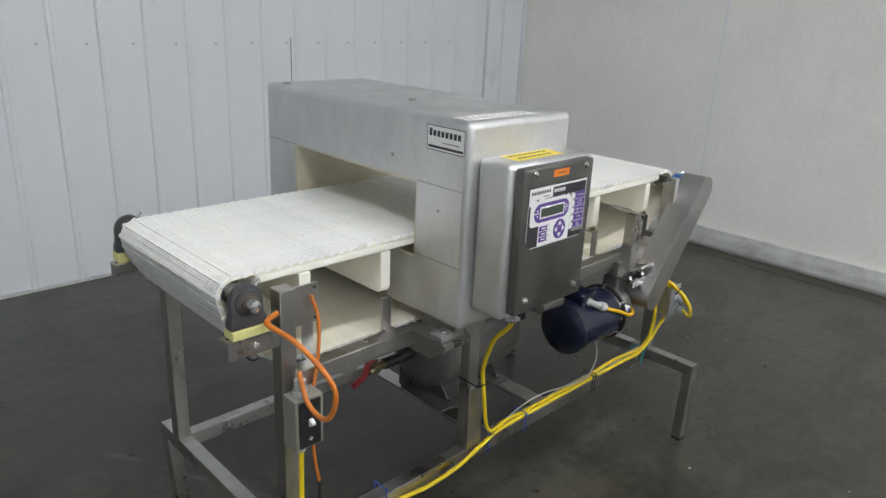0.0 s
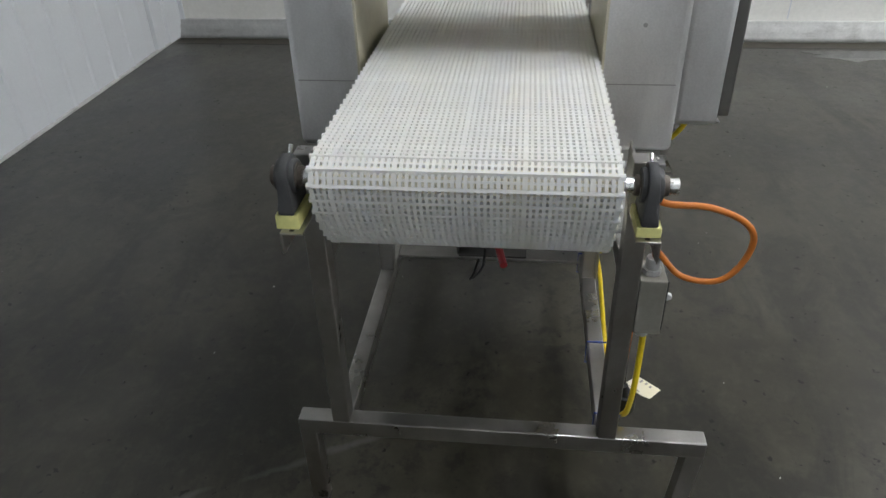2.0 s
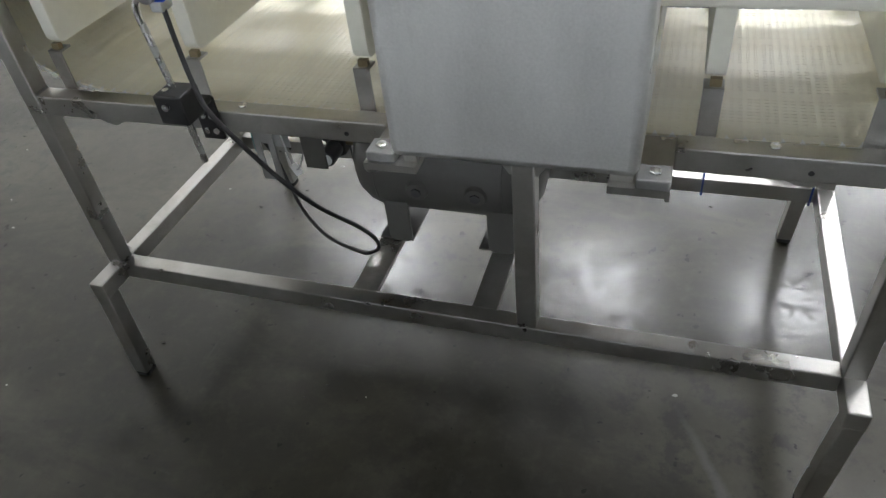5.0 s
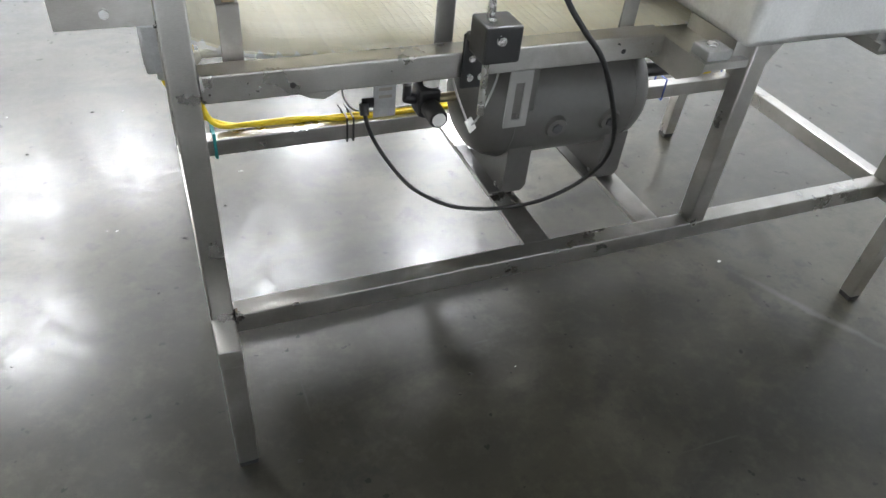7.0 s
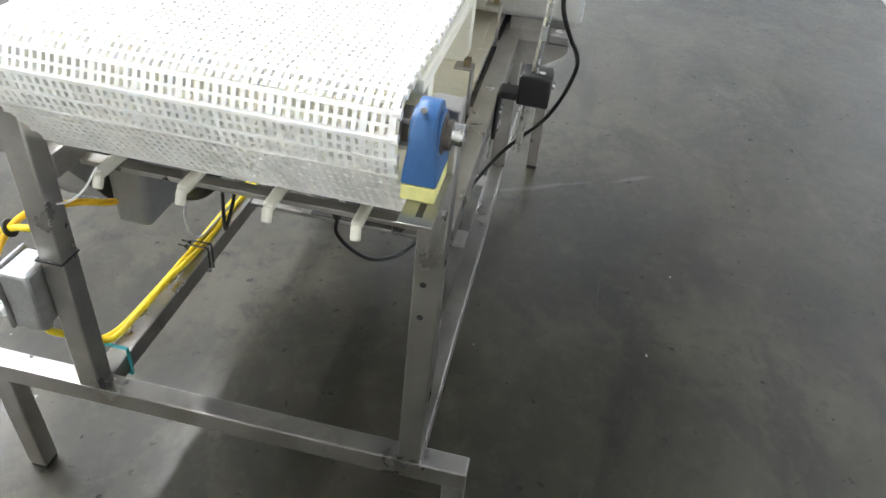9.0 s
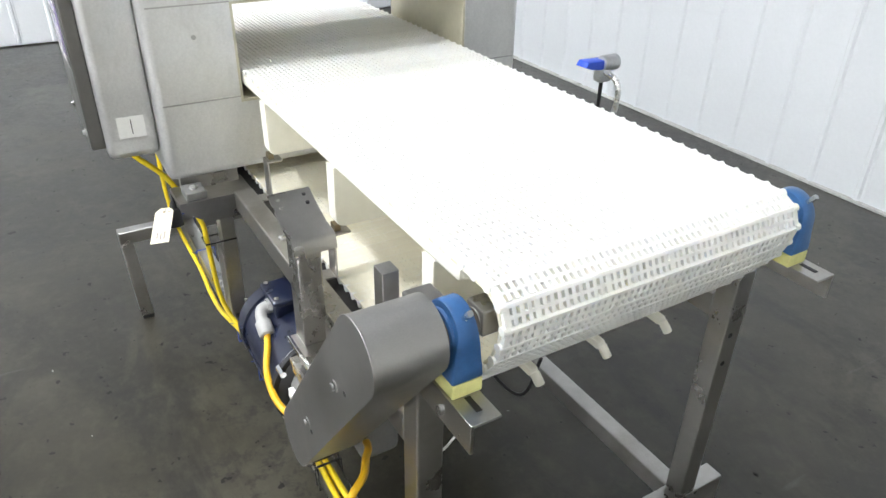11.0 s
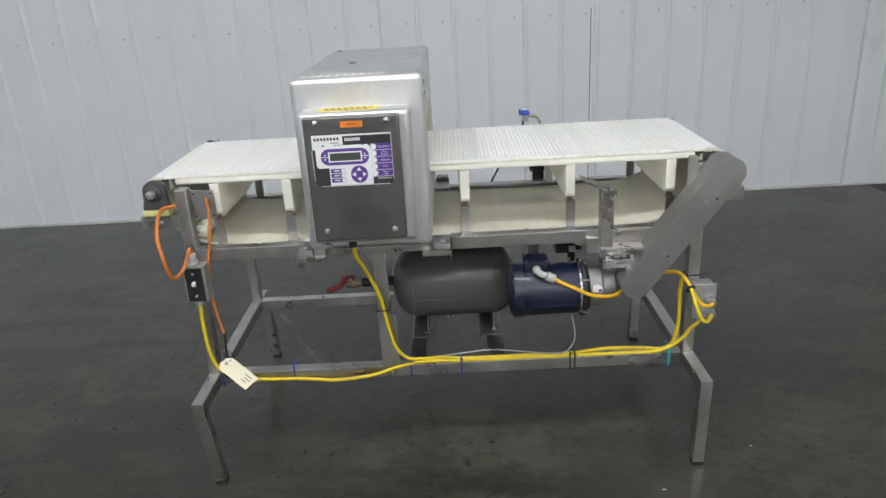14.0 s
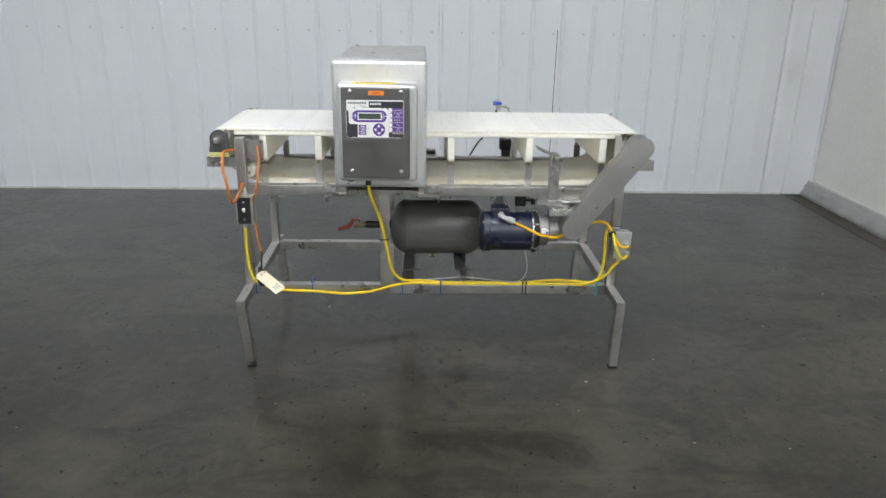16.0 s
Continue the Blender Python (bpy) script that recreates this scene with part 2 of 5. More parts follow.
M_AMBER = surface("amber_cable_jacket", (0.80, 0.46, 0.01), 0.42, scale=20, var=0.14, fine=120, bump=0.05)
M_ORANGE = surface("orange_cable_jacket", (0.60, 0.18, 0.025), 0.42, scale=20, var=0.15, fine=120, bump=0.05)
M_WIRE = surface("grey_wire", (0.42, 0.42, 0.41), 0.5, scale=20, var=0.1, fine=100, bump=0)
M_WHITE = surface("white_paper", (0.82, 0.82, 0.80), 0.55, scale=30, var=0.05, fine=200, bump=0)
M_MANILA = surface("manila_card", (0.80, 0.74, 0.55), 0.65, scale=20, var=0.05, fine=150, bump=0.03)
M_INK = surface("dark_ink", (0.03, 0.03, 0.035), 0.5, scale=30, var=0.1, fine=100, bump=0)
M_PENCIL = surface("faded_ink", (0.35, 0.32, 0.27), 0.6, scale=30, var=0.1, fine=100, bump=0)
M_PURPLE = surface("purple_print", (0.10, 0.045, 0.26), 0.4, scale=30, var=0.06, fine=100, bump=0)
M_LCD = surface("grey_green_display", (0.075, 0.09, 0.07), 0.18, scale=30, var=0.06, fine=100, bump=0)
M_LABEL = surface("yellow_label", (0.84, 0.66, 0.06), 0.45, scale=30, var=0.06, fine=100, bump=0)
M_STICKER = surface("orange_sticker", (0.80, 0.22, 0.02), 0.45, scale=30, var=0.06, fine=100, bump=0)
M_TIE_B = surface("blue_cable_tie", (0.03, 0.07, 0.32), 0.4, scale=30, var=0.08, fine=100, bump=0)
M_TIE_T = surface("teal_cable_tie", (0.03, 0.30, 0.32), 0.4, scale=30, var=0.08, fine=100, bump=0)
M_RED = surface("red_vinyl_handle", (0.28, 0.02, 0.025), 0.4, scale=30, var=0.1, fine=100, bump=0.03)
M_BRASS = surface("tarnished_brass", (0.30, 0.25, 0.16), 0.4, 1.0, scale=30, var=0.2, fine=100, bump=0.05)
M_RUST = surface("greasy_brown_steel", (0.125, 0.108, 0.092), 0.5, 0.6, scale=60, var=0.5, fine=200, bump=0.12)
M_EYE = surface("bright_blue_plastic", (0.015, 0.07, 0.55), 0.35, scale=30, var=0.08, fine=100, bump=0.03)
M_SEAM = surface("weld_seam", (0.40, 0.40, 0.39), 0.5, 1.0, scale=40, var=0.15, fine=150, bump=0.05)
M_RUBBER = surface("black_rubber", (0.02, 0.02, 0.02), 0.7, scale=20, var=0.15, fine=100, bump=0.1)
tarnish(M_STEEL, (0.30, 0.26, 0.215), 0.48, 0.66, 0.45, 5.5)
tarnish(M_STEEL, (0.62, 0.61, 0.59), 0.56, 0.70, 0.5, 9.0)
tarnish(M_SHELL, (0.82, 0.82, 0.81), 0.52, 0.72, 0.45, 5.0, (1.6, 1.6, 0.35))
tarnish(M_SHELL, (0.46, 0.45, 0.43), 0.56, 0.74, 0.45, 7.0, (1.4, 1.4, 0.5))
tarnish(M_FRP, (0.70, 0.68, 0.615), 0.54, 0.76, 0.40, 1.5, (1.0, 1.0, 0.45))
tarnish(M_CURB, (0.30, 0.29, 0.27), 0.54, 0.68, 0.6, 6.0, (1.0, 0.5, 1.5))
tarnish(M_MOTOR, (0.020, 0.022, 0.030), 0.50, 0.68, 0.6, 11.0)
tarnish(M_GUARD, (0.52, 0.51, 0.49), 0.50, 0.70, 0.5, 6.0)


# ---- mesh helpers ----
def bm_box(x0, x1, y0, y1, z0, z1, bev=0.0, seg=2):
    bm = bmesh.new()
    bmesh.ops.create_cube(bm, size=1)
    for v in bm.verts:
        v.co = Vector(((x0 + x1) / 2 + v.co.x * (x1 - x0), (y0 + y1) / 2 + v.co.y * (y1 - y0), (z0 + z1) / 2 + v.co.z * (z1 - z0)))
    if bev:
        bmesh.ops.bevel(bm, geom=bm.edges[:], offset=bev, segments=seg, profile=0.5, affect="EDGES")
        round_only_edges(bm)
    return bm


def round_only_edges(bm):
    """Flat faces stay flat; only the rounded edges between them are shaded smooth."""
    bm.normal_update()
    for f in bm.faces:
        f.smooth = max(abs(c) for c in f.normal) < 0.999


def all_smooth(bm):
    for f in bm.faces:
        f.smooth = True
    return bm


def bm_cyl(p0, p1, r, n=24, r2=None, bev=0.0):
    p0, p1 = Vector(p0), Vector(p1)
    d = p1 - p0
    bm = bmesh.new()
    bmesh.ops.create_cone(bm, cap_ends=True, segments=n, radius1=r, radius2=r if r2 is None else r2, depth=d.length)
    if bev:
        rim = [e for e in bm.edges if len({round(v.co.z, 6) for v in e.verts}) == 1]
        bmesh.ops.bevel(bm, geom=rim, offset=bev, segments=2, profile=0.5, affect="EDGES")
    all_smooth(bm)
    bmesh.ops.transform(bm, matrix=Matrix.Translation((p0 + p1) / 2) @ d.to_track_quat("Z", "Y").to_matrix().to_4x4(), verts=bm.verts)
    return bm


def bm_join(*parts):
    me = bpy.data.meshes.new("joined")
    out = bmesh.new()
    for b in parts:
        b.to_mesh(me)
        out.from_mesh(me)
        b.free()
    bpy.data.meshes.remove(me)
    return out


def bm_prism(points, axis, a0, a1, bev=0.0):
    """A flat outline, given in the two other axes in order, pushed out along one axis from a0 to a1."""
    bm = bmesh.new()
    def at(p, a):
        c = list(p)
        c.insert("xyz".index(axis), a)
        return bm.verts.new(c)
    lo, hi = [at(p, a0) for p in points], [at(p, a1) for p in points]
    n = len(points)
    bm.faces.new(lo)
    bm.faces.new(hi)
    for i in range(n):
        bm.faces.new((lo[i], lo[(i + 1) % n], hi[(i + 1) % n], hi[i]))
    bmesh.ops.recalc_face_normals(bm, faces=bm.faces)
    if bev:
        rim = [e for e in bm.edges if e.calc_face_angle(0) > 0.6]
        bmesh.ops.bevel(bm, geom=rim, offset=bev, segments=2, profile=0.5, affect="EDGES")
    round_only_edges(bm)
    return bm


def smooth_line(points, steps=8):
    """A smooth curve through the points."""
    p = [Vector(q) for q in points]
    p = [2 * p[0] - p[1]] + p + [2 * p[-1] - p[-2]]
    out = []
    for a, b, c, d in zip(p, p[1:], p[2:], p[3:]):
        for k in range(steps):
            t = k / steps
            out.append(0.5 * (2 * b + (c - a) * t + (2 * a - 5 * b + 4 * c - d) * t * t + (3 * b - a - 3 * c + d) * t ** 3))
    return out + [p[-2]]


def bm_tube(points, r, n=10, steps=8, smooth=True):
    line = smooth_line(points, steps) if smooth else [Vector(q) for q in points]
    bm = bmesh.new()
    rings, up = [], Vector((0.13, 0.31, 0.94)).normalized()
    for i, c in enumerate(line):
        d = (line[min(i + 1, len(line) - 1)] - line[max(i - 1, 0)]).normalized()
        side = d.cross(up).normalized() if abs(d.dot(up)) < 0.99 else d.orthogonal().normalized()
        up = side.cross(d).normalized()
        rings.append([bm.verts.new(c + r * (math.cos(2 * math.pi * k / n) * side + math.sin(2 * math.pi * k / n) * up)) for k in range(n)])
    for a, b in zip(rings, rings[1:]):
        for k in range(n):
            bm.faces.new((a[k], a[(k + 1) % n], b[(k + 1) % n], b[k]))
    bm.faces.new(rings[0])
    bm.faces.new(rings[-1])
    bmesh.ops.recalc_face_normals(bm, faces=bm.faces)
    return all_smooth(bm)


def mesh_of(name, bm, material, angle=38):
    me = bpy.data.meshes.new(name)
    for e in bm.edges:
        e.smooth = e.calc_face_angle(0) < radians(angle)
    bm.to_mesh(me)
    bm.free()
    me.materials.append(material)
    return me


def part(name, bm, material, parent, label="", angle=38):
    """Links a bmesh, built in the room's own coordinates, as one mesh under a thing or a part."""
    ob = new(name, mesh_of(name, bm, material, angle))
    ob.parent = parent
    if parent.type == "EMPTY":
        ob.matrix_parent_inverse = Matrix.Translation(-parent.location)
    return tagged(ob, label)


def thing(name, at, label, category, group="", kind=""):
    ob = new(name)
    ob.empty_display_size = 0.05
    ob.location = at
    return tagged(ob, label, category, group, kind)


def single(name, bm, material, label="", category="", group="", kind="", angle=38):
    return tagged(new(name, mesh_of(name, bm, material, angle)), label, category, group, kind)


def lettering(name, words, size, m, material, parent):
    """Words in the built-in font as a thin mesh; m places the baseline's middle."""
    cu = bpy.data.curves.new(name, "FONT")
    cu.body, cu.size, cu.align_x, cu.align_y = words, size, "CENTER", "CENTER"
    tmp = bpy.data.objects.new(name, cu)
    scene.collection.objects.link(tmp)
    bpy.context.view_layer.update()
    me = bpy.data.meshes.new_from_object(tmp.evaluated_get(bpy.context.evaluated_depsgraph_get()))
    bpy.data.objects.remove(tmp)
    me.transform(m)
    me.materials.clear()
    me.materials.append(material)
    ob = new(name, me)
    ob.parent = parent
    if parent.type == "EMPTY":
        ob.matrix_parent_inverse = Matrix.Translation(-parent.location)
    return ob

# ---- the room ----
X0, X1, Y0, Y1, ZC, ZG = -4.45, 3.03, -9.2, 2.396, 4.10, -0.010
single("floor", bm_box(X0 - 0.3, X1 + 0.3, Y0 - 0.3, Y1 + 0.3, ZG - 0.12, ZG), M_FLOOR, "dark sealed concrete floor with scuffs and worn polish", "floor", kind="structure")
single("ceiling", bm_box(X0 - 0.3, X1 + 0.3, Y0 - 0.3, Y1 + 0.3, ZC, ZC + 0.1), M_CEIL, "plain pale grey ceiling above the hall", "ceiling", kind="structure")
wall_right = single("wall_right", bm_box(X1, X1 + 0.12, Y0, Y1 + 0.14, ZG, ZC), M_FRP, "cream smooth wall board with faint stains", "wall", kind="structure")
wall_back = single("wall_back", bm_box(X0 - 0.12, X1, Y1 + 0.02, Y1 + 0.14, ZG, ZC), M_TRIM, "white ribbed metal panel wall", "wall", kind="structure")
wall_left = single("wall_left", bm_box(X0 - 0.12, X0 - 0.02, Y0, Y1 + 0.02, ZG, ZC), M_TRIM, "white ribbed metal panel wall", "wall", kind="structure")
# front wall is unseen, added at a guessed distance for reflections and bounce
single("wall_front", bm_box(X0 - 0.12, X1 + 0.12, Y0 - 0.12, Y0, ZG, ZC), M_TRIM, "plain white wall added out of view to close the hall", "wall", kind="structure")

# ribbed sheets: one rib each, lapped at the rib
PITCH = 0.2228


def panel_mesh():
    w = PITCH
    face = [(0, 0), (0.008, -0.011), (0.024, -0.011), (0.033, -0.002), (0.040, -0.002), (0.046, 0), (w, 0)]
    return mesh_of("panel", bm_prism(face + [(w, 0.016), (0, 0.016)], "z", ZG + 0.012, ZC), M_WALL, 20)


def screw_mesh():
    return mesh_of("screw", bm_cyl((0, 0, 0), (0, -0.006, 0), 0.007, 8, bev=0.002), M_GALV)


PANEL, SCREW = panel_mesh(), screw_mesh()


def piece(name, me, m, parent):
    ob = new(name, me)
    ob.parent = parent
    ob.matrix_basis = m
    return ob


RIB0 = 0.965 - 20 * PITCH
for k in range(int((2.66 - RIB0) / PITCH)):
    x = RIB0 + k * PITCH
    if x < X0 + 0.02:
        continue
    piece("panel", PANEL, pose(x, Y1, 0), wall_back)
    piece("screw", SCREW, pose(x - 0.050, Y1, 1.184), wall_back)
for k in range(int((Y1 - Y0) / PITCH) - 1):
    y = Y1 - 0.05 - k * PITCH
    piece("panel", PANEL, pose(X0, y, 0, 0, 0, 90) @ Matrix.Translation((-PITCH, 0, 0)), wall_left)

part("lap_gap", bm_box(0.943, 0.947, Y1 - 0.0015, Y1 + 0.001, 0.01, 1.215), M_RUBBER, wall_back)
# corner flashing: two folds and a flat band
single("trim", bm_prism([(2.655, Y1 + 0.018), (2.655, Y1 - 0.012), (2.690, Y1 - 0.020), (2.728, Y1 - 0.020), (2.735, Y1 - 0.006), (2.812, Y1 - 0.006), (2.819, Y1 - 0.024), (2.862, Y1 - 0.03), (X1 - 0.020, Y1 - 0.03), (X1 - 0.020, Y1 - 0.06), (X1 - 0.007, Y1 - 0.06), (X1 - 0.007, Y1 + 0.018)], "z", ZG + 0.01, ZC), M_TRIM, "white folded metal corner flashing", "trim", kind="structure", angle=15)
# curb along the cream wall, with a small ledge
single("baseboard", bm_prism([(X1 + 0.0, ZG + 0.0), (X1 - 0.075, ZG + 0.0), (X1 - 0.068, ZG + 0.030), (X1 - 0.050, ZG + 0.052), (X1 - 0.046, ZG + 0.086), (X1 - 0.030, ZG + 0.090), (X1 - 0.028, ZG + 0.112), (X1 - 0.018, ZG + 0.118), (X1 - 0.001, ZG + 0.118)], "y", Y0, Y1 - 0.03), M_CURB, "scuffed white curb along the wall", "baseboard", kind="structure", angle=20)
single("baseboard", bm_box(X0, X1 - 0.03, Y1 - 0.019, Y1 + 0.005, ZG, ZG + 0.011), M_CURB, "thin white channel under the panels", "baseboard", kind="structure")
# a filled saw cut in the floor beside the curb
single("floor_joint", bm_box(X1 - 0.204, X1 - 0.196, Y0, Y1 - 0.06, ZG - 0.004, ZG + 0.0006), M_RUBBER, "dark filled saw cut in the concrete", "joint", kind="structure")
single("floor_edge", bm_box(X1 - 0.194, X1 - 0.0752, Y0, Y1 - 0.06, ZG - 0.003, ZG + 0.0007), M_EDGE, "dusty brown concrete strip between joint and curb", "floor", kind="structure")
# a wet patch beside the joint
random.seed(11)
rim = [(2.79 - 0.006 * random.random(), -1.72 - 0.11 * k) for k in range(9)] + [(2.70, -2.68)] + [(2.60 + 0.035 * random.uniform(-1, 1), -2.60 + 0.10 * k) for k in range(8)] + [(2.66, -1.76), (2.71, -1.84), (2.75, -1.75)]
single("puddle", bm_prism(rim, "z", ZG - 0.002, ZG + 0.0009), M_WET, "thin wet patch on the concrete beside the joint", "puddle")
for y in (0.74, -1.70, -4.14):
    part("panel_seam", bm_box(X1 - 0.0025, X1 + 0.001, y - 0.004, y + 0.004, 0.12, ZC - 0.01), M_TRIM, wall_right)

# ceiling fixtures: rows over the open floor
# last two: unseen, added by the conveyor at the rows' spacing to light it
LAMPS = [(-1.75, -4.38), (0.12, -4.42), (2.42, -4.35), (-2.80, -6.60), (-0.95, -7.10), (1.30, -7.10), (2.45, -6.70), (0.20, -1.40), (-1.80, -1.40)]
for x, y in LAMPS:
    lamp = thing("ceiling_light", (x, y, ZC), "white rectangular ceiling light, switched on", "ceiling light", "ceiling lights in rows")
    part("light_housing", bm_box(x - 0.46, x + 0.46, y - 0.20, y + 0.20, ZC - 0.07, ZC - 0.004, 0.006), M_TRIM, lamp)
    part("diffuser", bm_box(x - 0.42, x + 0.42, y - 0.16, y + 0.16, ZC - 0.078, ZC - 0.071), M_LAMP, lamp, "glowing white diffuser")

# ---- the welded frame ----
XF, YF, YB, T = 0.775, -0.241, 0.341, 0.037
YC0, YC1 = -0.420, 0.416
TH = 0.040
ZL, ZU, ZP = 0.291, 0.718, 0.904
conveyor_stand = thing("conveyor_stand", (0, 0, ZG), "welded brushed stainless steel conveyor frame on short legs", "frame")


def tube(name, x0, x1, y0, y1, z0, z1, label="", bev=0.003, m=None):
    return part(name, bm_box(x0, x1, y0, y1, z0, z1, bev), m or M_STEEL, conveyor_stand, label)


for sx in (-1, 1):
    a, b = sorted((sx * XF, sx * (XF - T)))
    tube("cross_tube", a, b, YC0, YC1, ZL - TH, ZL)
    for y0 in (YF, YB - T):
        tube("post", a + 0.0004, b - 0.0004, y0, y0 + T, ZL - 0.002, ZP)
    # the legs were welded a little out of plumb
    for y0, lean in ((YC0, (0.021, 0.011) if sx < 0 else (-0.005, 0.001)), (YC1 - T, (0.020, 0.008) if sx < 0 else (-0.001, 0.010))):
        bm = bm_box(a + 0.0006, b - 0.0006, y0 + 0.0006, y0 + T - 0.0006, ZG + 0.012, ZL - TH + 0.002, 0.003)
        pad = bm_box(a + 0.002, b - 0.002, y0 + 0.002, y0 + T - 0.002, ZG, ZG + 0.0135, 0.002)
        for v in list(bm.verts) + list(pad.verts):
            k = (ZL - TH + 0.002 - v.co.z) / (ZL - TH - ZG)
            v.co.x, v.co.y = v.co.x + k * lean[0], v.co.y + k * lean[1]
        leg = part("leg", bm, M_STEEL, conveyor_stand)
        part("foot_pad", pad, M_RUBBER, leg, "black plastic foot")
for y0 in (YF, YB - T):
    tube("lower_rail", -XF + T, XF - T, y0, y0 + T, ZL - TH, ZL)
    tube("upper_rail", -XF + T, -0.418, y0, y0 + T, ZU - TH, ZU)
    tube("upper_rail", 0.026, XF - T, y0, y0 + T, ZU - TH, ZU)
    tube("middle_post", -0.214, -0.176, y0 + (0.004 if y0 < 0 else 0.0), y0 + T, ZL, ZU - 0.03)
# short offcut of a leg left on the front of the middle post
part("stub", bm_prism([(-0.214, 0.288), (-0.158, 0.288), (-0.158, 0.468), (-0.214, 0.482)], "y", YF - 0.004, YF + 0.0035, 0.002), M_STEEL, conveyor_stand)
# cradle that carries the detector: corner plates with turned-down sides on two rails
for x0, x1, xs in ((-0.418, -0.335, -0.418), (-0.057, 0.026, 0.020)):
    for s, ya, yb in ((-1, -0.345, YF + T), (1, YB - T, 0.442)):
        outer, inner = (ya, yb) if s < 0 else (yb, ya)
        plate = part("corner_plate", bm_box(x0, x1, ya, yb, 0.7005, 0.7125), M_STEEL, conveyor_stand, angle=20)
        part("flange", bm_prism([(outer, 0.702), (inner, 0.702), (inner, 0.664), (outer - s * 0.050, 0.664), (outer - s * 0.008, 0.690)], "x", xs, xs + 0.006), M_STEEL, plate, angle=20)
for y0 in (YF, YB - T):
    tube("upper_rail", -0.4175, 0.0255, y0, y0 + T, ZU - TH, 0.7003, bev=0.002)
for y0 in (YF, YB - T):
    part("gusset", bm_prism([(-0.26, 0.700), (-0.13, 0.700), (-0.172, 0.640), (-0.218, 0.640)], "y", y0 + 0.008, y0 + T - 0.006), M_STEEL, conveyor_stand)
# flat bars that carry the tank
for x0, x1 in ((0.128, 0.184), (-0.128, -0.076)):
    tube("tank_bar", x0, x1, YF + T, YB - T, ZL - 0.014, ZL - 0.004, bev=0.002)
# angle brackets for the bearings, outside the posts, not all at one height
def bracket_top(sx, y):
    return 0.827 if sx > 0 else (0.828 if y < 0 else 0.821)


for sx in (-1, 1):
    for y0, yo in ((-0.240, -0.240), (0.303, 0.340)):
        zb = bracket_top(sx, yo)
        xa, xb = sorted((sx * (XF + 0.0005), 0.884 if sx > 0 else -0.886))
        L = bm_box(xa, xb, y0, y0 + 0.037, zb - 0.004, zb, 0.001)
        fy = (yo, yo + 0.004) if yo < 0 else (yo - 0.004, yo)
        L = bm_join(L, bm_box(xa, xb, *fy, zb - 0.039, zb - 0.0005, 0.001))
        ob = part("angle_bracket", L, M_STEEL, conveyor_stand)
        xs = 0.857 if sx > 0 else -0.868
        part("slot", bm_box(xs - 0.012, xs + 0.012, y0 + 0.016, y0 + 0.023, zb - 0.0005, zb + 0.0006), M_BLACK, ob)
        part("bolt", bm_cyl((sx * 0.828, yo, zb - 0.021), (sx * 0.828, yo + (0.005 if yo > 0 else -0.005), zb - 0.021), 0.006, 6), M_BRIGHT, ob)
# weld marks at the joints
for sx in (-1, 1):
    for y0 in (YF + 0.001, YB - T + 0.001):
        for z in (ZU,):
            xi = sx * (XF - T)
            part("weld", bm_tube([(xi, y0 + 0.003, z - TH), (xi, y0 + 0.001, z - TH / 2), (xi, y0 + 0.002, z), (xi, y0 + T / 2, z + 0.001), (xi, y0 + T - 0.004, z)], 0.0028, 6, 4), M_SEAM, conveyor_stand)
# holes drilled in the posts
for p in ((XF + 0.0003, 0.318, 0.658), (XF + 0.0003, 0.318, 0.602), (XF + 0.0003, 0.318, 0.780)):
    part("hole", bm_cyl(p, (p[0] - 0.003, p[1], p[2]), 0.0045, 10), M_BLACK, conveyor_stand)
for x in (0.62, 0.10, -0.60):
    part("hole", bm_cyl((x, YB + 0.0005, 0.694), (x, YB - 0.003, 0.694), 0.0042, 10), M_BLACK, conveyor_stand)
# Z brackets that hold the bed supports
BLOCKS = (-0.676, -0.458, 0.074, 0.390, 0.688)
for x in BLOCKS:
    for s, yr in ((-1, -0.186), (1, 0.300)):
        ya, yb = sorted((yr, yr - s * 0.004))
        yc, yd = sorted((yr, yr - s * 0.030))
        ye, yf = sorted((yr, yr + s * 0.020))
        Z = bm_join(bm_box(x - 0.014, x + 0.014, ya, yb, 0.7125, 0.792, 0.0012), bm_box(x - 0.014, x + 0.014, yc, yd, 0.788, 0.792, 0.0012), bm_box(x - 0.014, x + 0.014, ye, yf, 0.7128, 0.7165, 0.0012))
        ob = part("support_bracket", Z, M_STEEL, conveyor_stand)
        part("stud", bm_box(x - 0.010, x + 0.006, *sorted((yr - s * 0.006, yr - s * 0.016)), 0.792, 0.803), M_BRASS, ob)
for x, y in ((0.252, YF + 0.020), (0.30, YB - 0.02), (-0.55, YF + 0.018), (-0.55, YB - 0.02)):
    part("screw", bm_cyl((x, y, ZU), (x, y, ZU + 0.005), 0.008, 8, bev=0.002), M_BRIGHT, conveyor_stand)
# torn weld tabs under the upper rails
for x, y0 in ((0.585, YB - T), (-0.595, YB - T), (-0.60, YF), (0.42, YF)):
    part("tab", bm_prism([(x - 0.035, ZU - TH + 0.001), (x + 0.03, ZU - TH + 0.001), (x + 0.012, ZU - TH - 0.008), (x - 0.008, ZU - TH - 0.012)], "y", y0 + 0.004, y0 + T - 0.004), M_STEEL, conveyor_stand)
# plate with four holes beside the front post
mount_plate = part("mount_plate", bm_box(-0.737, -0.668, -0.215, -0.211, 0.805, 0.893, 0.001), M_STEEL, conveyor_stand, "flat steel plate with four holes")
for x in (-0.728, -0.677):
    for z in (0.815, 0.883):
        part("hole", bm_cyl((x, -0.2156, z), (x, -0.2135, z), 0.003, 8), M_BLACK, mount_plate)
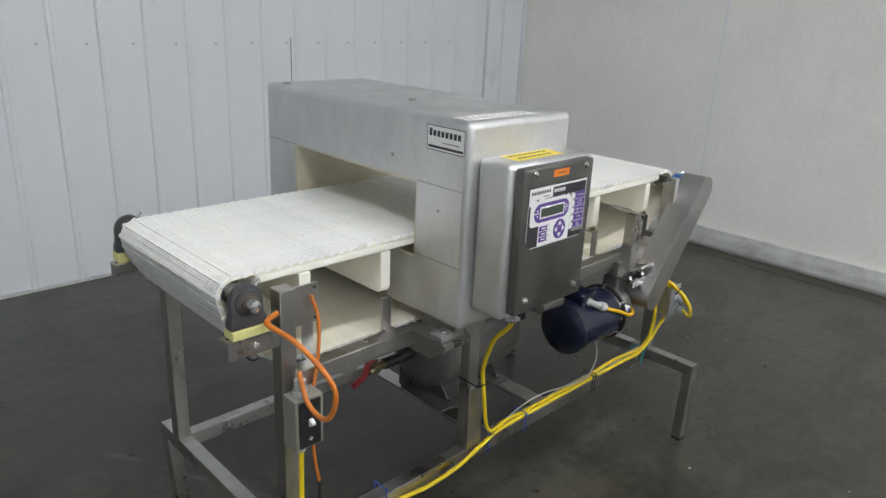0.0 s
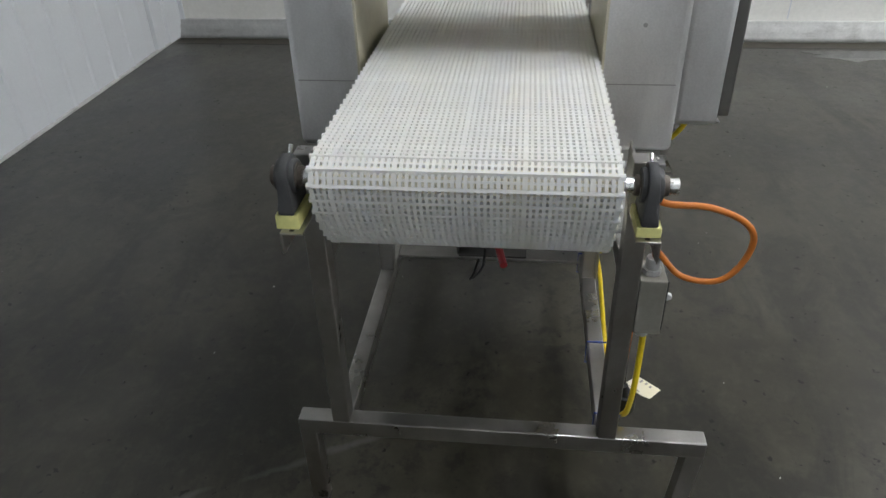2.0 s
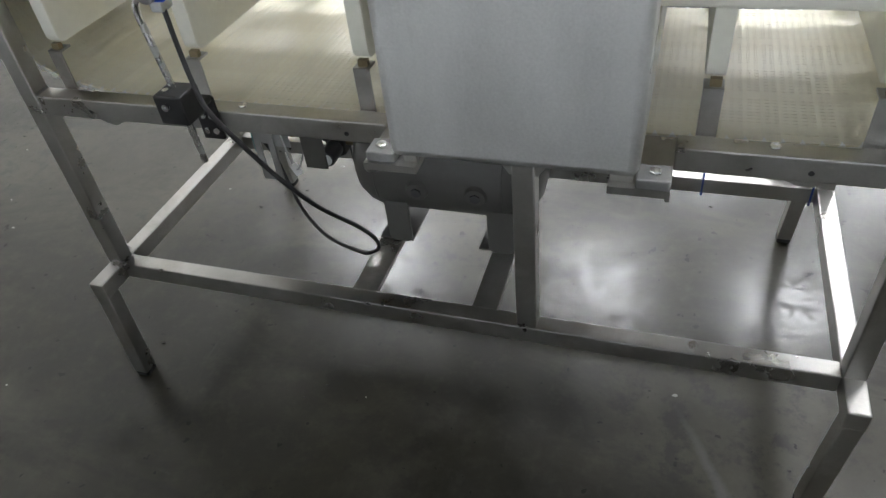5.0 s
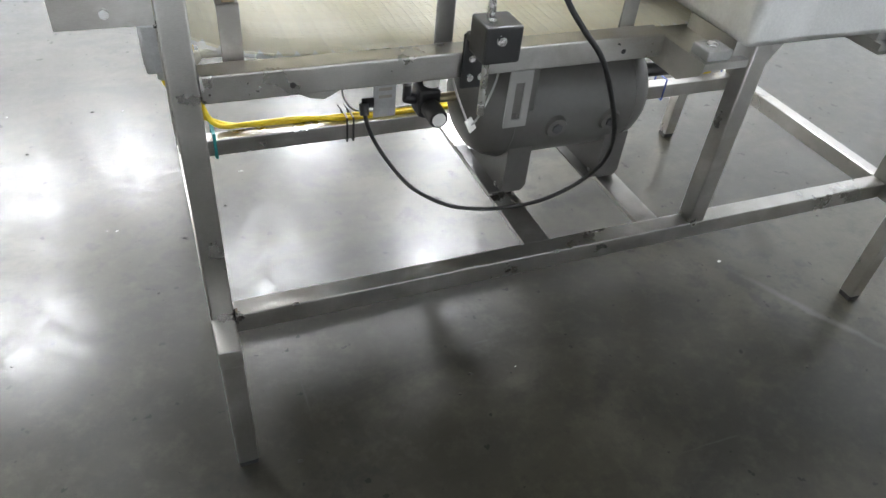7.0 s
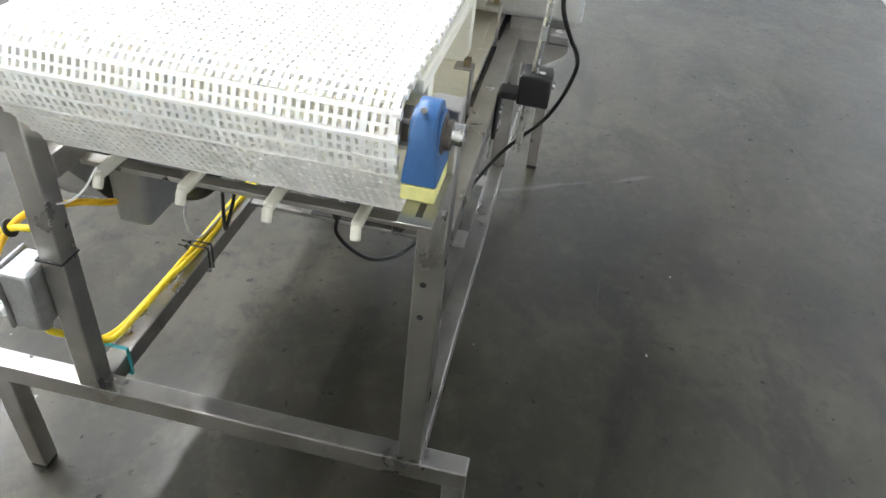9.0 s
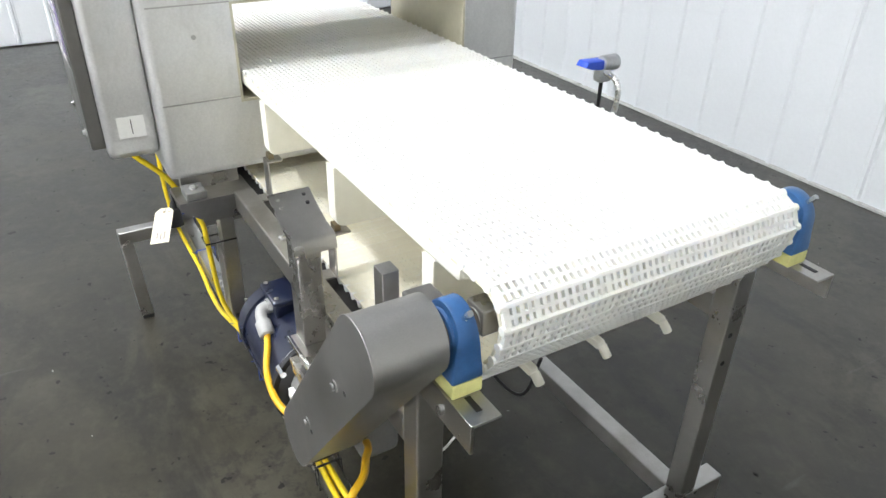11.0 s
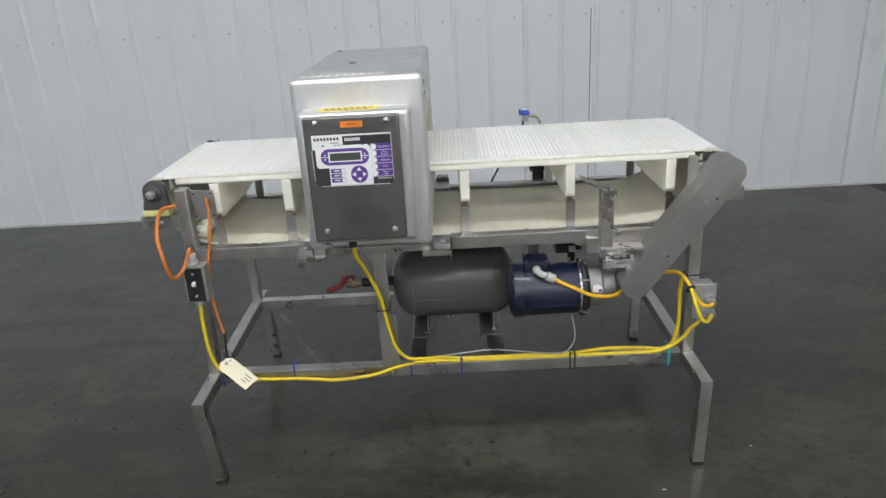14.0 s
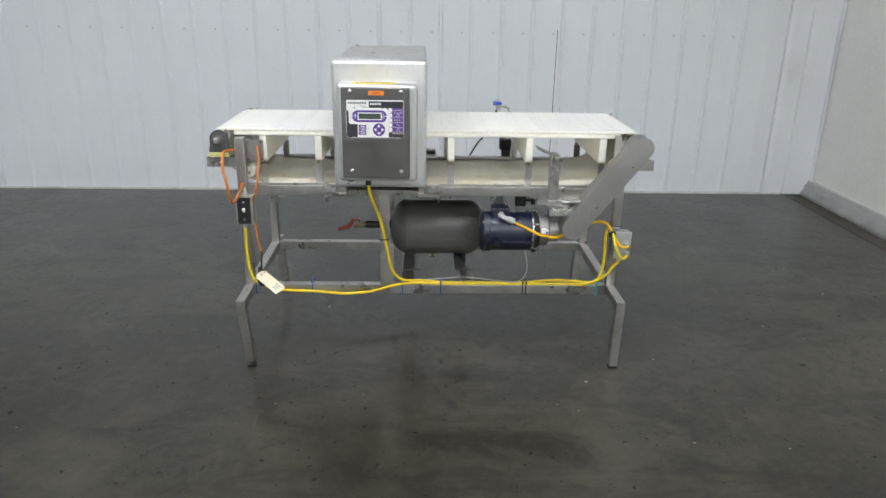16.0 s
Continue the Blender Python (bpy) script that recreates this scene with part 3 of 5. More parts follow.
# black wear strips under the return run
for y0 in (-0.2035, 0.2735):
    tube("wear_strip", -0.58, 0.60, y0, y0 + 0.030, 0.684, 0.6955, bev=0.001, m=M_BLACK)
for x in (-0.50, 0.50):
    tube("return_bar", x - 0.012, x + 0.012, YF + T, YB - T, 0.676, 0.684, bev=0.001)

# ---- bed under the belt ----
slider_bed = thing("slider_bed", (0, 0.055, 0.80), "white plastic slider bed on upright cream supports", "slider bed")
part("bed_plate", bm_box(-0.790, 0.757, -0.179, 0.296, 0.903, 0.9232, 0.006), M_UHMW, slider_bed, "white plastic bed plate")
for x in BLOCKS:
    r = 0.016
    low = [(0.290 - r + r * math.cos(radians(a)), 0.802 + r - r * math.sin(radians(a))) for a in range(0, 91, 18)] + [(-0.180 + r - r * math.sin(radians(a)), 0.802 + r - r * math.cos(radians(a))) for a in range(0, 91, 18)]
    part("support_block", bm_prism([(-0.180, 0.9026), (0.290, 0.9026)] + low, "x", x - 0.014, x + 0.014, 0.002), M_UHMW, slider_bed)

# ---- the belt: hinged rows on a closed loop ----
YA, YE = -0.176, 0.286
BP = 0.0254


def loop_points():
    """The middle line of the belt, clockwise seen from the front, from the top left."""
    top, xl, rl, xr, rr = 0.929, -0.837, 0.034, 0.804, 0.038
    zl, zr = top - rl, top - rr
    pts = [(xl + (xr - xl) * k / 60, top) for k in range(60)]
    pts += [(xr + rr * math.sin(radians(a)), zr + rr * math.cos(radians(a))) for a in range(0, 116, 6)]
    low = [(xr + 0.026, 0.850), (0.792, 0.800), (0.745, 0.748), (0.66, 0.716), (0.54, 0.705), (0.30, 0.7025), (0.0, 0.702), (-0.30, 0.7025), (-0.54, 0.704), (-0.66, 0.708), (-0.745, 0.726), (-0.812, 0.775), (-0.858, 0.845)]
    pts += [(v.x, v.z) for v in smooth_line([(p[0], 0, p[1]) for p in low], 12)]
    pts += [(xl + rl * math.sin(radians(a)), zl + rl * math.cos(radians(a))) for a in range(252, 360, 6)]
    return pts


def spaced(points, step):
    pts = [Vector(p) for p in points] + [Vector(points[0])]
    total = sum((b - a).length for a, b in zip(pts, pts[1:]))
    count = round(total / step)
    out, want, run = [], 0.0, 0.0
    for a, b in zip(pts, pts[1:]):
        d = (b - a).length
        while want <= run + d and len(out) < count:
            out.append((a.lerp(b, (want - run) / max(d, 1e-9)), (b - a).normalized()))
            want += total / count
        run += d
    return out


def belt_link():
    """One row between two hinges: a hinge bar, a middle bar and the links between them, with the openings left free."""
    verts, faces = [], []
    inner = []
    def block(x0, x1, y0, y1, z0, z1, top=0.0, slot=0):
        n = len(verts)
        inner.extend([1] + [slot] * 5)
        for z, c in ((z0, 0.0), (z1, top)):
            verts.extend([(x0 + c, y0, z), (x1 - c, y0, z), (x1 - c, y1, z), (x0 + c, y1, z)])
        faces.extend([tuple(n + i for i in f) for f in ((3, 2, 1, 0), (4, 5, 6, 7), (0, 1, 5, 4), (1, 2, 6, 5), (2, 3, 7, 6), (3, 0, 4, 7))])
    block(-0.0159, -0.0094, YA, YE, -0.0050, 0.0051, 0.0008)
    block(-0.0025, 0.0025, YA + 0.002, YE - 0.002, -0.0048, 0.0049, 0.0006)
    count = 47
    step = (YE - YA - 0.006) / count
    for k in range(count + 1):
        y = YA + 0.003 + k * step
        half = 0.0038 if k % 10 == 4 or k in (0, count) else 0.0025
        block(-0.0099, 0.0099, y - half, y + half, -0.0047, 0.0048, 0.0)
        block(-0.0098, 0.0098, y - half - 0.0020, y + half + 0.0020, -0.00465, -0.0012, 0.0, 1)
    # round hinge ends, proud of the edge
    for y0, y1 in ((YA - 0.0043, YA + 0.004), (YE - 0.004, YE + 0.0043)):
        n = len(verts)
        for y in (y0, y1):
            verts.extend([(-0.0127 + 0.0058 * math.sin(radians(a)), y, 0.0004 + 0.0058 * math.cos(radians(a))) for a in range(0, 360, 36)])
        faces.extend([(n + (k + 1) % 10, n + k, n + 10 + k, n + 10 + (k + 1) % 10) for k in range(10)])
        faces.extend([tuple(n + k for k in range(10)), tuple(n + 19 - k for k in range(10))])
        inner.extend([0] * 12)
    me = bpy.data.meshes.new("belt_link")
    me.from_pydata(verts, [], faces)
    me.materials.append(M_BELT)
    me.materials.append(M_BELT_INNER)
    me.polygons.foreach_set("material_index", inner)
    return me


ROW = belt_link()
conveyor_belt = thing("conveyor_belt", (0, 0, 0), "white open-grid plastic modular belt, lightly soiled", "conveyor belt")
hinges = [c for c, d in spaced(loop_points(), BP)]
for a, b in zip(hinges, hinges[1:] + hinges[:1]):
    c, d = (a + b) / 2, b - a
    piece("belt_link", ROW, pose(c.x, 0, c.y, 0, math.degrees(math.atan2(-d.y, d.x)), 0), conveyor_belt)

# shafts with toothed wheels
for name, x, zs, ya, yb, label in (("idler_shaft", -0.837, 0.897, -0.262, 0.351, "steel idler shaft with white plastic sprockets"), ("drive_shaft", 0.806, 0.893, -0.300, 0.351, "steel drive shaft with white plastic sprockets")):
    sh = thing(name, (x, 0.05, zs), label, "shaft")
    part("shaft", bm_cyl((x, ya, zs), (x, yb, zs), 0.0120, 24, bev=0.0015), M_BRIGHT, sh)
    part("square_section", bm_box(x - 0.016, x + 0.016, -0.190 if x > 0 else -0.172, 0.300 if x > 0 else 0.282, zs - 0.016, zs + 0.016, 0.002), M_STEEL, sh)
    for y in (-0.13, 0.055, 0.24):
        part("sprocket", bm_cyl((x, y - 0.012, zs), (x, y + 0.012, zs), 0.024, 12), M_UHMW, sh)
return_roller = thing("return_roller", (-0.735, 0.05, 0.757), "cream plastic return roller inside the belt loop", "roller")
part("roller", bm_cyl((-0.735, -0.188, 0.757), (-0.735, 0.300, 0.757), 0.0205, 24, bev=0.002), M_UHMW, return_roller)
part("axle", bm_cyl((-0.735, -0.2060, 0.757), (-0.735, 0.3060, 0.757), 0.006, 12), M_BRIGHT, return_roller)
for k, y in enumerate((-0.150, -0.030, 0.092, 0.214)):
    finger = thing("return_finger", (0.70, y, 0.676), "cream plastic return guide under the belt", "guide", "guides under the belt")
    part("guide", bm_box(0.655, 0.726, y - 0.008, y + 0.008, 0.684, 0.6985, 0.005), M_UHMW, finger)
    part("peg", bm_cyl((0.724, y, 0.692), (0.738, y + 0.003, 0.676), 0.0072, 12, bev=0.003), M_UHMW, finger)
tube("return_bar", 0.668, 0.690, YF + T, YB - T, 0.676, 0.684, bev=0.001)


# ---- pillow block bearings ----
def bearing(x, y, z, material, label):
    zb = bracket_top(x, y)
    b = thing("pillow_block", (x, y, zb), label, "bearing", "bearings at the belt ends")
    w, r, t = (0.0335, 0.0325, 0.0190) if x > 0 else (0.038, 0.034, 0.0128)
    arch = [(x - w, 0.8455), (x - w, 0.860), (x - r, 0.872)] + [(x + r * math.sin(radians(a)), z + 0.035 * math.cos(radians(a))) for a in range(-90, 91, 15)] + [(x + r, 0.872), (x + w, 0.860), (x + w, 0.8455)]
    body = bm_prism(arch, "y", y - t, y + t, 0.003)
    for v in body.verts:
        v.co.y = y + (v.co.y - y) * (1.0 - 0.40 * min(1, max(0, (v.co.z - 0.852) / 0.06)))
    part("housing", all_smooth(body), material, b)
    part("seat_ring", bm_cyl((x, y - 0.016, z), (x, y + 0.016, z), 0.0265, 28, bev=0.003), material, b)
    part("seal", bm_cyl((x, y - 0.0175, z), (x, y + 0.0175, z), 0.0215, 24, bev=0.001), M_RUST, b, "greasy dark bearing seal")
    part("inner_ring", bm_cyl((x, y - 0.025, z), (x, y + 0.025, z), 0.0160, 24, bev=0.0015), M_RUST, b)
    part("grease_nipple", bm_cyl((x + 0.022, y, z + 0.026), (x + 0.032, y, z + 0.038), 0.0035, 8), M_BRIGHT, b)
    part("spacer", bm_box(x - w, x + w, y - 0.0185, y + 0.0185, zb + 0.0002, 0.8457, 0.002), M_SPACER, b, "pale yellow plastic spacer block")
    return b


bearing(-0.837, -0.222, 0.897, M_CAST, "dark grey cast bearing on a yellow spacer block")
bearing(-0.837, 0.329, 0.897, M_CAST, "dark grey cast bearing on a yellow spacer block")
bearing(0.810, -0.219, 0.893, M_BLUE, "blue painted cast bearing on a yellow spacer block")
bearing(0.810, 0.314, 0.893, M_BLUE, "blue painted cast bearing on a yellow spacer block")

# ---- metal detector head ----
def ring_shell(x0, x1, ys, zs, bev):
    bm = bmesh.new()
    grid = {}
    for i, x in enumerate((x0, x1)):
        for j, y in enumerate(ys):
            for k, z in enumerate(zs):
                grid[i, j, k] = bm.verts.new((x, y, z))
    for i in (0, 1):
        for j in range(3):
            for k in range(3):
                if (j, k) != (1, 1):
                    bm.faces.new([grid[i, j, k], grid[i, j + 1, k], grid[i, j + 1, k + 1], grid[i, j, k + 1]])
    for k in range(3):
        for j in (0, 3):
            bm.faces.new([grid[0, j, k], grid[0, j, k + 1], grid[1, j, k + 1], grid[1, j, k]])
    for j in range(3):
        for k in (0, 3):
            bm.faces.new([grid[0, j, k], grid[0, j + 1, k], grid[1, j + 1, k], grid[1, j, k]])
    for j in (1, 2):
        bm.faces.new([grid[0, j, 1], grid[0, j, 2], grid[1, j, 2], grid[1, j, 1]])
    for k in (1, 2):
        bm.faces.new([grid[0, 1, k], grid[0, 2, k], grid[1, 2, k], grid[1, 1, k]])
    bmesh.ops.recalc_face_normals(bm, faces=bm.faces)
    rim = []
    for e in bm.edges:
        if len(e.link_faces) == 2 and e.calc_face_angle(0) > 1.0:
            c = (e.verts[0].co + e.verts[1].co) / 2
            inside = ys[1] - 1e-4 < c.y < ys[2] + 1e-4 and zs[1] - 1e-4 < c.z < zs[2] + 1e-4
            if not inside:
                rim.append(e)
    bmesh.ops.bevel(bm, geom=rim, offset=bev, segments=4, profile=0.5, affect="EDGES")
    round_only_edges(bm)
    return bm


DX0, DX1, DY0, DY1, DZ0, DZ1 = -0.376, -0.027, -0.346, 0.458, 0.737, 1.212
AY0, AY1, AZ0, AZ1 = -0.189, 0.315, 0.874, 1.061
detector = thing("metal_detector", (-0.2, 0.056, 0.7125), "tunnel metal detector head in bead-blasted stainless steel", "metal detector")
shell = part("shell", ring_shell(DX0, DX1, (DY0, AY0, AY1, DY1), (DZ0, AZ0, AZ1, DZ1), 0.014), M_SHELL, detector, "matt stainless steel shell", 50)
lt = 0.005
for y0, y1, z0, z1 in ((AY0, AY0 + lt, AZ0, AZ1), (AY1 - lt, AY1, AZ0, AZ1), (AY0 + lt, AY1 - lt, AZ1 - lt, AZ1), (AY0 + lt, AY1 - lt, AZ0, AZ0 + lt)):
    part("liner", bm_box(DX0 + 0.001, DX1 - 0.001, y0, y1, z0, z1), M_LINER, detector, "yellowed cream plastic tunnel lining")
for x, s in ((DX0, -1), (DX1, 1)):
    for z in (AZ1, 0.886):
        for y0, y1 in ((DY0 + 0.012, AY0), (AY1, DY1 - 0.012)):
            part("seam", bm_box(*sorted((x, x + s * 0.0007)), y0, y1, z - 0.0012, z + 0.0012), M_SEAM, detector)
    for y, z in ((-0.10, 1.105), (-0.26, 1.005)):
        part("plug", bm_cyl((x, y, z), (x + s * 0.0012, y, z), 0.0045, 12), M_SEAM, detector)
part("cap_screw", bm_cyl((DX0 + 0.035, 0.40, DZ1), (DX0 + 0.035, 0.40, DZ1 + 0.004), 0.011, 12, bev=0.001), M_SEAM, detector)
part("cap_screw", bm_cyl((DX0 + 0.13, -0.02, DZ1), (DX0 + 0.13, -0.02, DZ1 + 0.004), 0.010, 12, bev=0.001), M_SEAM, detector)
for x, y in ((-0.394, -0.312), (0.000, -0.310), (-0.394, 0.424), (0.000, 0.418)):
    sx = 1 if x > -0.2 else -1
    pad = part("mounting_pad", bm_box(x - 0.024, x + 0.022, y - 0.020, y + 0.020, 0.7128, 0.7300, 0.003), M_ALU, detector, "alloy mounting pad with a bolt")
    part("bolt", bm_cyl((x + 0.002 * sx, y, 0.7299), (x + 0.002 * sx, y, 0.7345), 0.009, 6, bev=0.001), M_BRIGHT, pad)
for x0, x1 in ((DX0 + 0.008, -0.337), (-0.055, DX1 - 0.008)):
    part("underside_block", bm_box(x0, x1, DY0 + 0.02, YF + T - 0.01, 0.7127, 0.7375), M_STEEL, detector)
    part("underside_block", bm_box(x0, x1, YB - T + 0.01, DY1 - 0.03, 0.7127, 0.7375), M_STEEL, detector)


def maker_label(s, x, ya, yb, z0, z1):
    """A white label: a dark emblem row, a line of small print and a black band."""
    base = part("maker_label", bm_box(*sorted((x, x + s * 0.0006)), ya, yb, z0, z1, 0.0002), M_WHITE, detector, "white maker's label with a dark emblem")
    w = yb - ya
    def strip(name, a, b, c, d, m):
        part(name, bm_box(*sorted((x + s * 0.0005, x + s * 0.0010)), ya + a * w, ya + b * w, z0 + c * (z1 - z0), z0 + d * (z1 - z0)), m, base)
    def rev(a, b):
        return (1 - b, 1 - a) if s < 0 else (a, b)
    for k in range(8):
        strip("emblem_bar", *rev(0.06 + 0.108 * k, 0.135 + 0.108 * k), 0.57, 0.80 if k else 0.86, M_INK)
    strip("small_print", *rev(0.42, 0.86), 0.33, 0.38, M_PENCIL)
    strip("black_band", *rev(0.04, 0.96), 0.10, 0.20, M_INK)
    for a, b, c, d in ((0.0, 1.0, 0.0, 0.03), (0.0, 1.0, 0.97, 1.0), (0.0, 0.012, 0.0, 1.0), (0.988, 1.0, 0.0, 1.0)):
        strip("border", a, b, c, d, M_INK)


maker_label(-1, DX0, -0.333, -0.217, 1.139, 1.194)
maker_label(1, DX1, -0.318, -0.202, 1.140, 1.197)
top_label = part("paper_label", bm_prism([(-0.355, -0.318), (-0.13, -0.318), (-0.128, -0.270), (-0.352, -0.272)], "z", DZ1, DZ1 + 0.0006), M_WHITE, detector, "worn white paper strip on the top")
for k in range(9):
    x = -0.34 + k * 0.022
    part("print_bar", bm_box(x, x + 0.014, -0.307, -0.300, DZ1 + 0.0005, DZ1 + 0.0009), M_PENCIL, top_label)
    part("print_bar", bm_box(x + 0.003, x + 0.016, -0.292, -0.284, DZ1 + 0.0005, DZ1 + 0.0009), M_PENCIL, top_label)

# ---- control box on the detector's front ----
CX0, CX1, CZ0, CZ1 = -0.347, -0.060, 0.786, 1.137
control_box = thing("control_box", (-0.2, -0.40, CZ0), "stainless control box with a dark door and purple keypad", "control box")
part("box_body", bm_box(CX0, CX1, -0.438, DY0 + 0.0002, CZ0, CZ1, 0.013, 3), M_SHELL, control_box, "matt stainless box")
PX0, PX1, PZ0, PZ1, PY = -0.330, -0.088, 0.803, 1.130, -0.463
door = part("box_door", bm_box(PX0, PX1, PY, -0.4375, PZ0, PZ1, 0.004, 3), M_DOOR, control_box, "dark brushed steel door")
for x, z in ((-0.298, 1.1180), (-0.119, 1.1170), (-0.296, 0.8330), (-0.118, 0.8310)):
    part("door_bolt", bm_join(bm_cyl((x, PY, z), (x, PY - 0.003, z), 0.0072, 14, bev=0.001), bm_cyl((x, PY - 0.003, z), (x, PY - 0.007, z), 0.0048, 6, bev=0.001)), M_BRIGHT, door)
part("hinge_catch", bm_box(-0.318, -0.288, -0.450, -0.430, 0.779, 0.7865, 0.001), M_BRIGHT, control_box)
part("cable_gland", bm_cyl((-0.243, -0.405, 0.788), (-0.243, -0.405, 0.764), 0.011, 12), M_BLACK, control_box)


def KP(px, py):
    return -0.313 + (px - 95) * 0.000635, 1.089 - (py - 258) * 0.000657


keypad = part("keypad", bm_prism([KP(*p) for p in ((95, 258), (415, 258), (415, 447), (413, 455), (408, 461), (399, 464), (118, 464), (106, 459), (99, 450), (96, 438))], "y", PY - 0.0006, PY), M_INK, control_box, "white, black and purple membrane keypad")


def ink(name, points, layer, m, label=""):
    y = PY - 0.0006 - 0.0004 * layer
    return part(name, bm_prism([KP(*p) for p in points], "y", y - 0.0004, y), m, keypad, label)


def rect(name, a, b, c, d, layer, m, label=""):
    return ink(name, ((a, c), (b, c), (b, d), (a, d)), layer, m, label)


def disc(name, x, y, rx, ry, layer, m, n=20):
    return ink(name, [(x + rx * math.cos(2 * math.pi * k / n), y + ry * math.sin(2 * math.pi * k / n)) for k in range(n)], layer, m)


def pill(name, a, b, c, d, layer, m):
    r, s = (d - c) / 2, (d - c) / 2
    pts = [(b - r + r * math.cos(radians(t)), (c + d) / 2 + s * math.sin(radians(t))) for t in range(-90, 91, 15)]
    pts += [(a + r + r * math.cos(radians(t)), (c + d) / 2 + s * math.sin(radians(t))) for t in range(90, 271, 15)]
    return ink(name, pts, layer, m)


ink("white_field", ((98, 261), (222, 261), (222, 303), (318, 303), (328, 312), (331, 330), (331, 461), (158, 461), (158, 391), (118, 391), (109, 382), (109, 318), (98, 318)), 1, M_WHITE)
rect("white_line", 222, 412, 261, 268, 1, M_WHITE)
rect("white_column", 331, 412, 303, 433, 1, M_WHITE)
rect("white_rim", 95, 97, 318, 440, 1, M_WHITE)
rect("white_rim", 413, 415, 262, 446, 1, M_WHITE)
rect("white_rim", 120, 398, 462, 464, 1, M_WHITE)
for k in range(8):
    rect("emblem_bar", 108 + k * 13, 116 + k * 13, 272, 283, 2, M_INK)
rect("small_print", 172, 206, 291, 295, 2, M_PENCIL)
for k in range(7):
    rect("title_bar", 230 + k * 9, 236 + k * 9, 276, 288, 1, M_WHITE)
rect("printed_rule", 182, 262, 301, 303, 2, M_INK)
disc("indicator", 142, 302, 4, 4, 2, M_INK, 12)
disc("indicator", 300, 303, 4, 4, 2, M_INK, 12)
pill("purple_band", 128, 322, 316, 380, 2, M_PURPLE)
rect("band_gap", 128, 322, 346, 349, 3, M_WHITE)
rect("display_rim", 159, 294, 328, 368, 3, M_WHITE)
rect("display", 165, 288, 333, 363, 4, M_LCD, "grey-green display, switched off")
for x, y in ((146, 338), (146, 358), (305, 338), (305, 358)):
    ink("arrow", ((x - 4, y + 4), (x + 4, y + 4), (x, y - 4)) if y < 348 else ((x - 4, y - 4), (x, y + 4), (x + 4, y - 4)), 3, M_WHITE)
disc("purple_disc", 277, 420, 34, 35, 2, M_PURPLE, 28)
for dx, dy in ((0, -1), (0, 1), (-1, 0), (1, 0)):
    cx, cy = 277 + dx * 19, 420 + dy * 19
    tip = (cx + dx * 10, cy + dy * 10)
    ink("arrow", (tip, (cx - dx * 5 + dy * 10, cy - dy * 5 + dx * 10), (cx - dx * 5 - dy * 10, cy - dy * 5 - dx * 10)), 3, M_WHITE)
for k, y in enumerate((403, 422, 441)):
    rect("purple_key", 163, 212, y - 8, y + 8, 2, M_PURPLE)
    rect("print_bar", 175, 197, y - 2.5, y + 2, 3, M_WHITE)
    disc("key_rim", 213, y, 9.5, 9.5, 3, M_PENCIL, 16)
    disc("round_key", 213, y, 8.2, 8.2, 4, M_WHITE, 16)
UP = Matrix.Rotation(radians(90), 4, "X")
for words, y in (("Sensitivity", 315), ("Select\nProduct", 341), ("Calibrate", 367), ("Test", 393), ("Select\nUnit", 419)):
    rect("purple_key", 342, 412, y - 12, y + 12, 2, M_PURPLE)
    disc("key_rim", 342, y, 12, 11.4, 3, M_PENCIL, 18)
    disc("round_key", 342, y, 10.8, 10.2, 4, M_WHITE, 18)
    x, z = KP(384, y)
    lettering("key_words", words, 0.0062 if "\n" in words else 0.0075, Matrix.Translation((x, PY - 0.0020, z)) @ UP, M_WHITE, keypad)
rect("print_bar", 350, 408, 437, 443, 1, M_PENCIL)
sticker = part("sticker", bm_box(-0.2340, -0.1785, PY - 0.0006, PY + 0.0002, 1.1035, 1.1190), M_STICKER, door, "orange sticker with worn print")
part("sticker_print", bm_box(-0.220, -0.192, PY - 0.001, PY - 0.0005, 1.109, 1.114), surface("worn_orange_print", (0.45, 0.14, 0.03), 0.5, scale=60, var=0.3, fine=100, bump=0), control_box)
warning = part("warning_label", bm_box(-0.297, -0.140, -0.415, -0.362, CZ1 - 0.0002, CZ1 + 0.0006), M_LABEL, control_box, "yellow warning label with two printed lines")
for y in (-0.376, -0.399):
    for k in range(8):
        x = -0.285 + k * 0.0165 + (0.006 if y < -0.39 else 0)
        if y < -0.39 and k > 6:
            continue
        part("print_bar", bm_box(x, x + 0.0110, y - 0.0040, y + 0.0040, CZ1 + 0.0005, CZ1 + 0.001), M_INK, warning)
side_label = part("side_label", bm_box(CX1 - 0.0002, CX1 + 0.0006, -0.414, -0.366, 0.827, 0.868), M_WHITE, control_box, "small white label with one dark stroke")
part("stroke", bm_box(CX1 + 0.0005, CX1 + 0.001, -0.3905, -0.3890, 0.834, 0.862), M_INK, side_label)

# ---- air tank ----
tank = thing("air_tank", (0.02, 0.035, ZL), "dark grey steel air tank lying on two flat bars", "air tank")
TY, TZ, TR = 0.035, 0.462, 0.122
prof = [(-0.183, 0.0), (-0.181, 0.035), (-0.172, 0.072), (-0.156, 0.098), (-0.135, 0.114), (-0.11, TR)] + [(0.165, TR), (0.19, 0.114), (0.212, 0.098), (0.228, 0.072), (0.236, 0.035), (0.238, 0.0)]


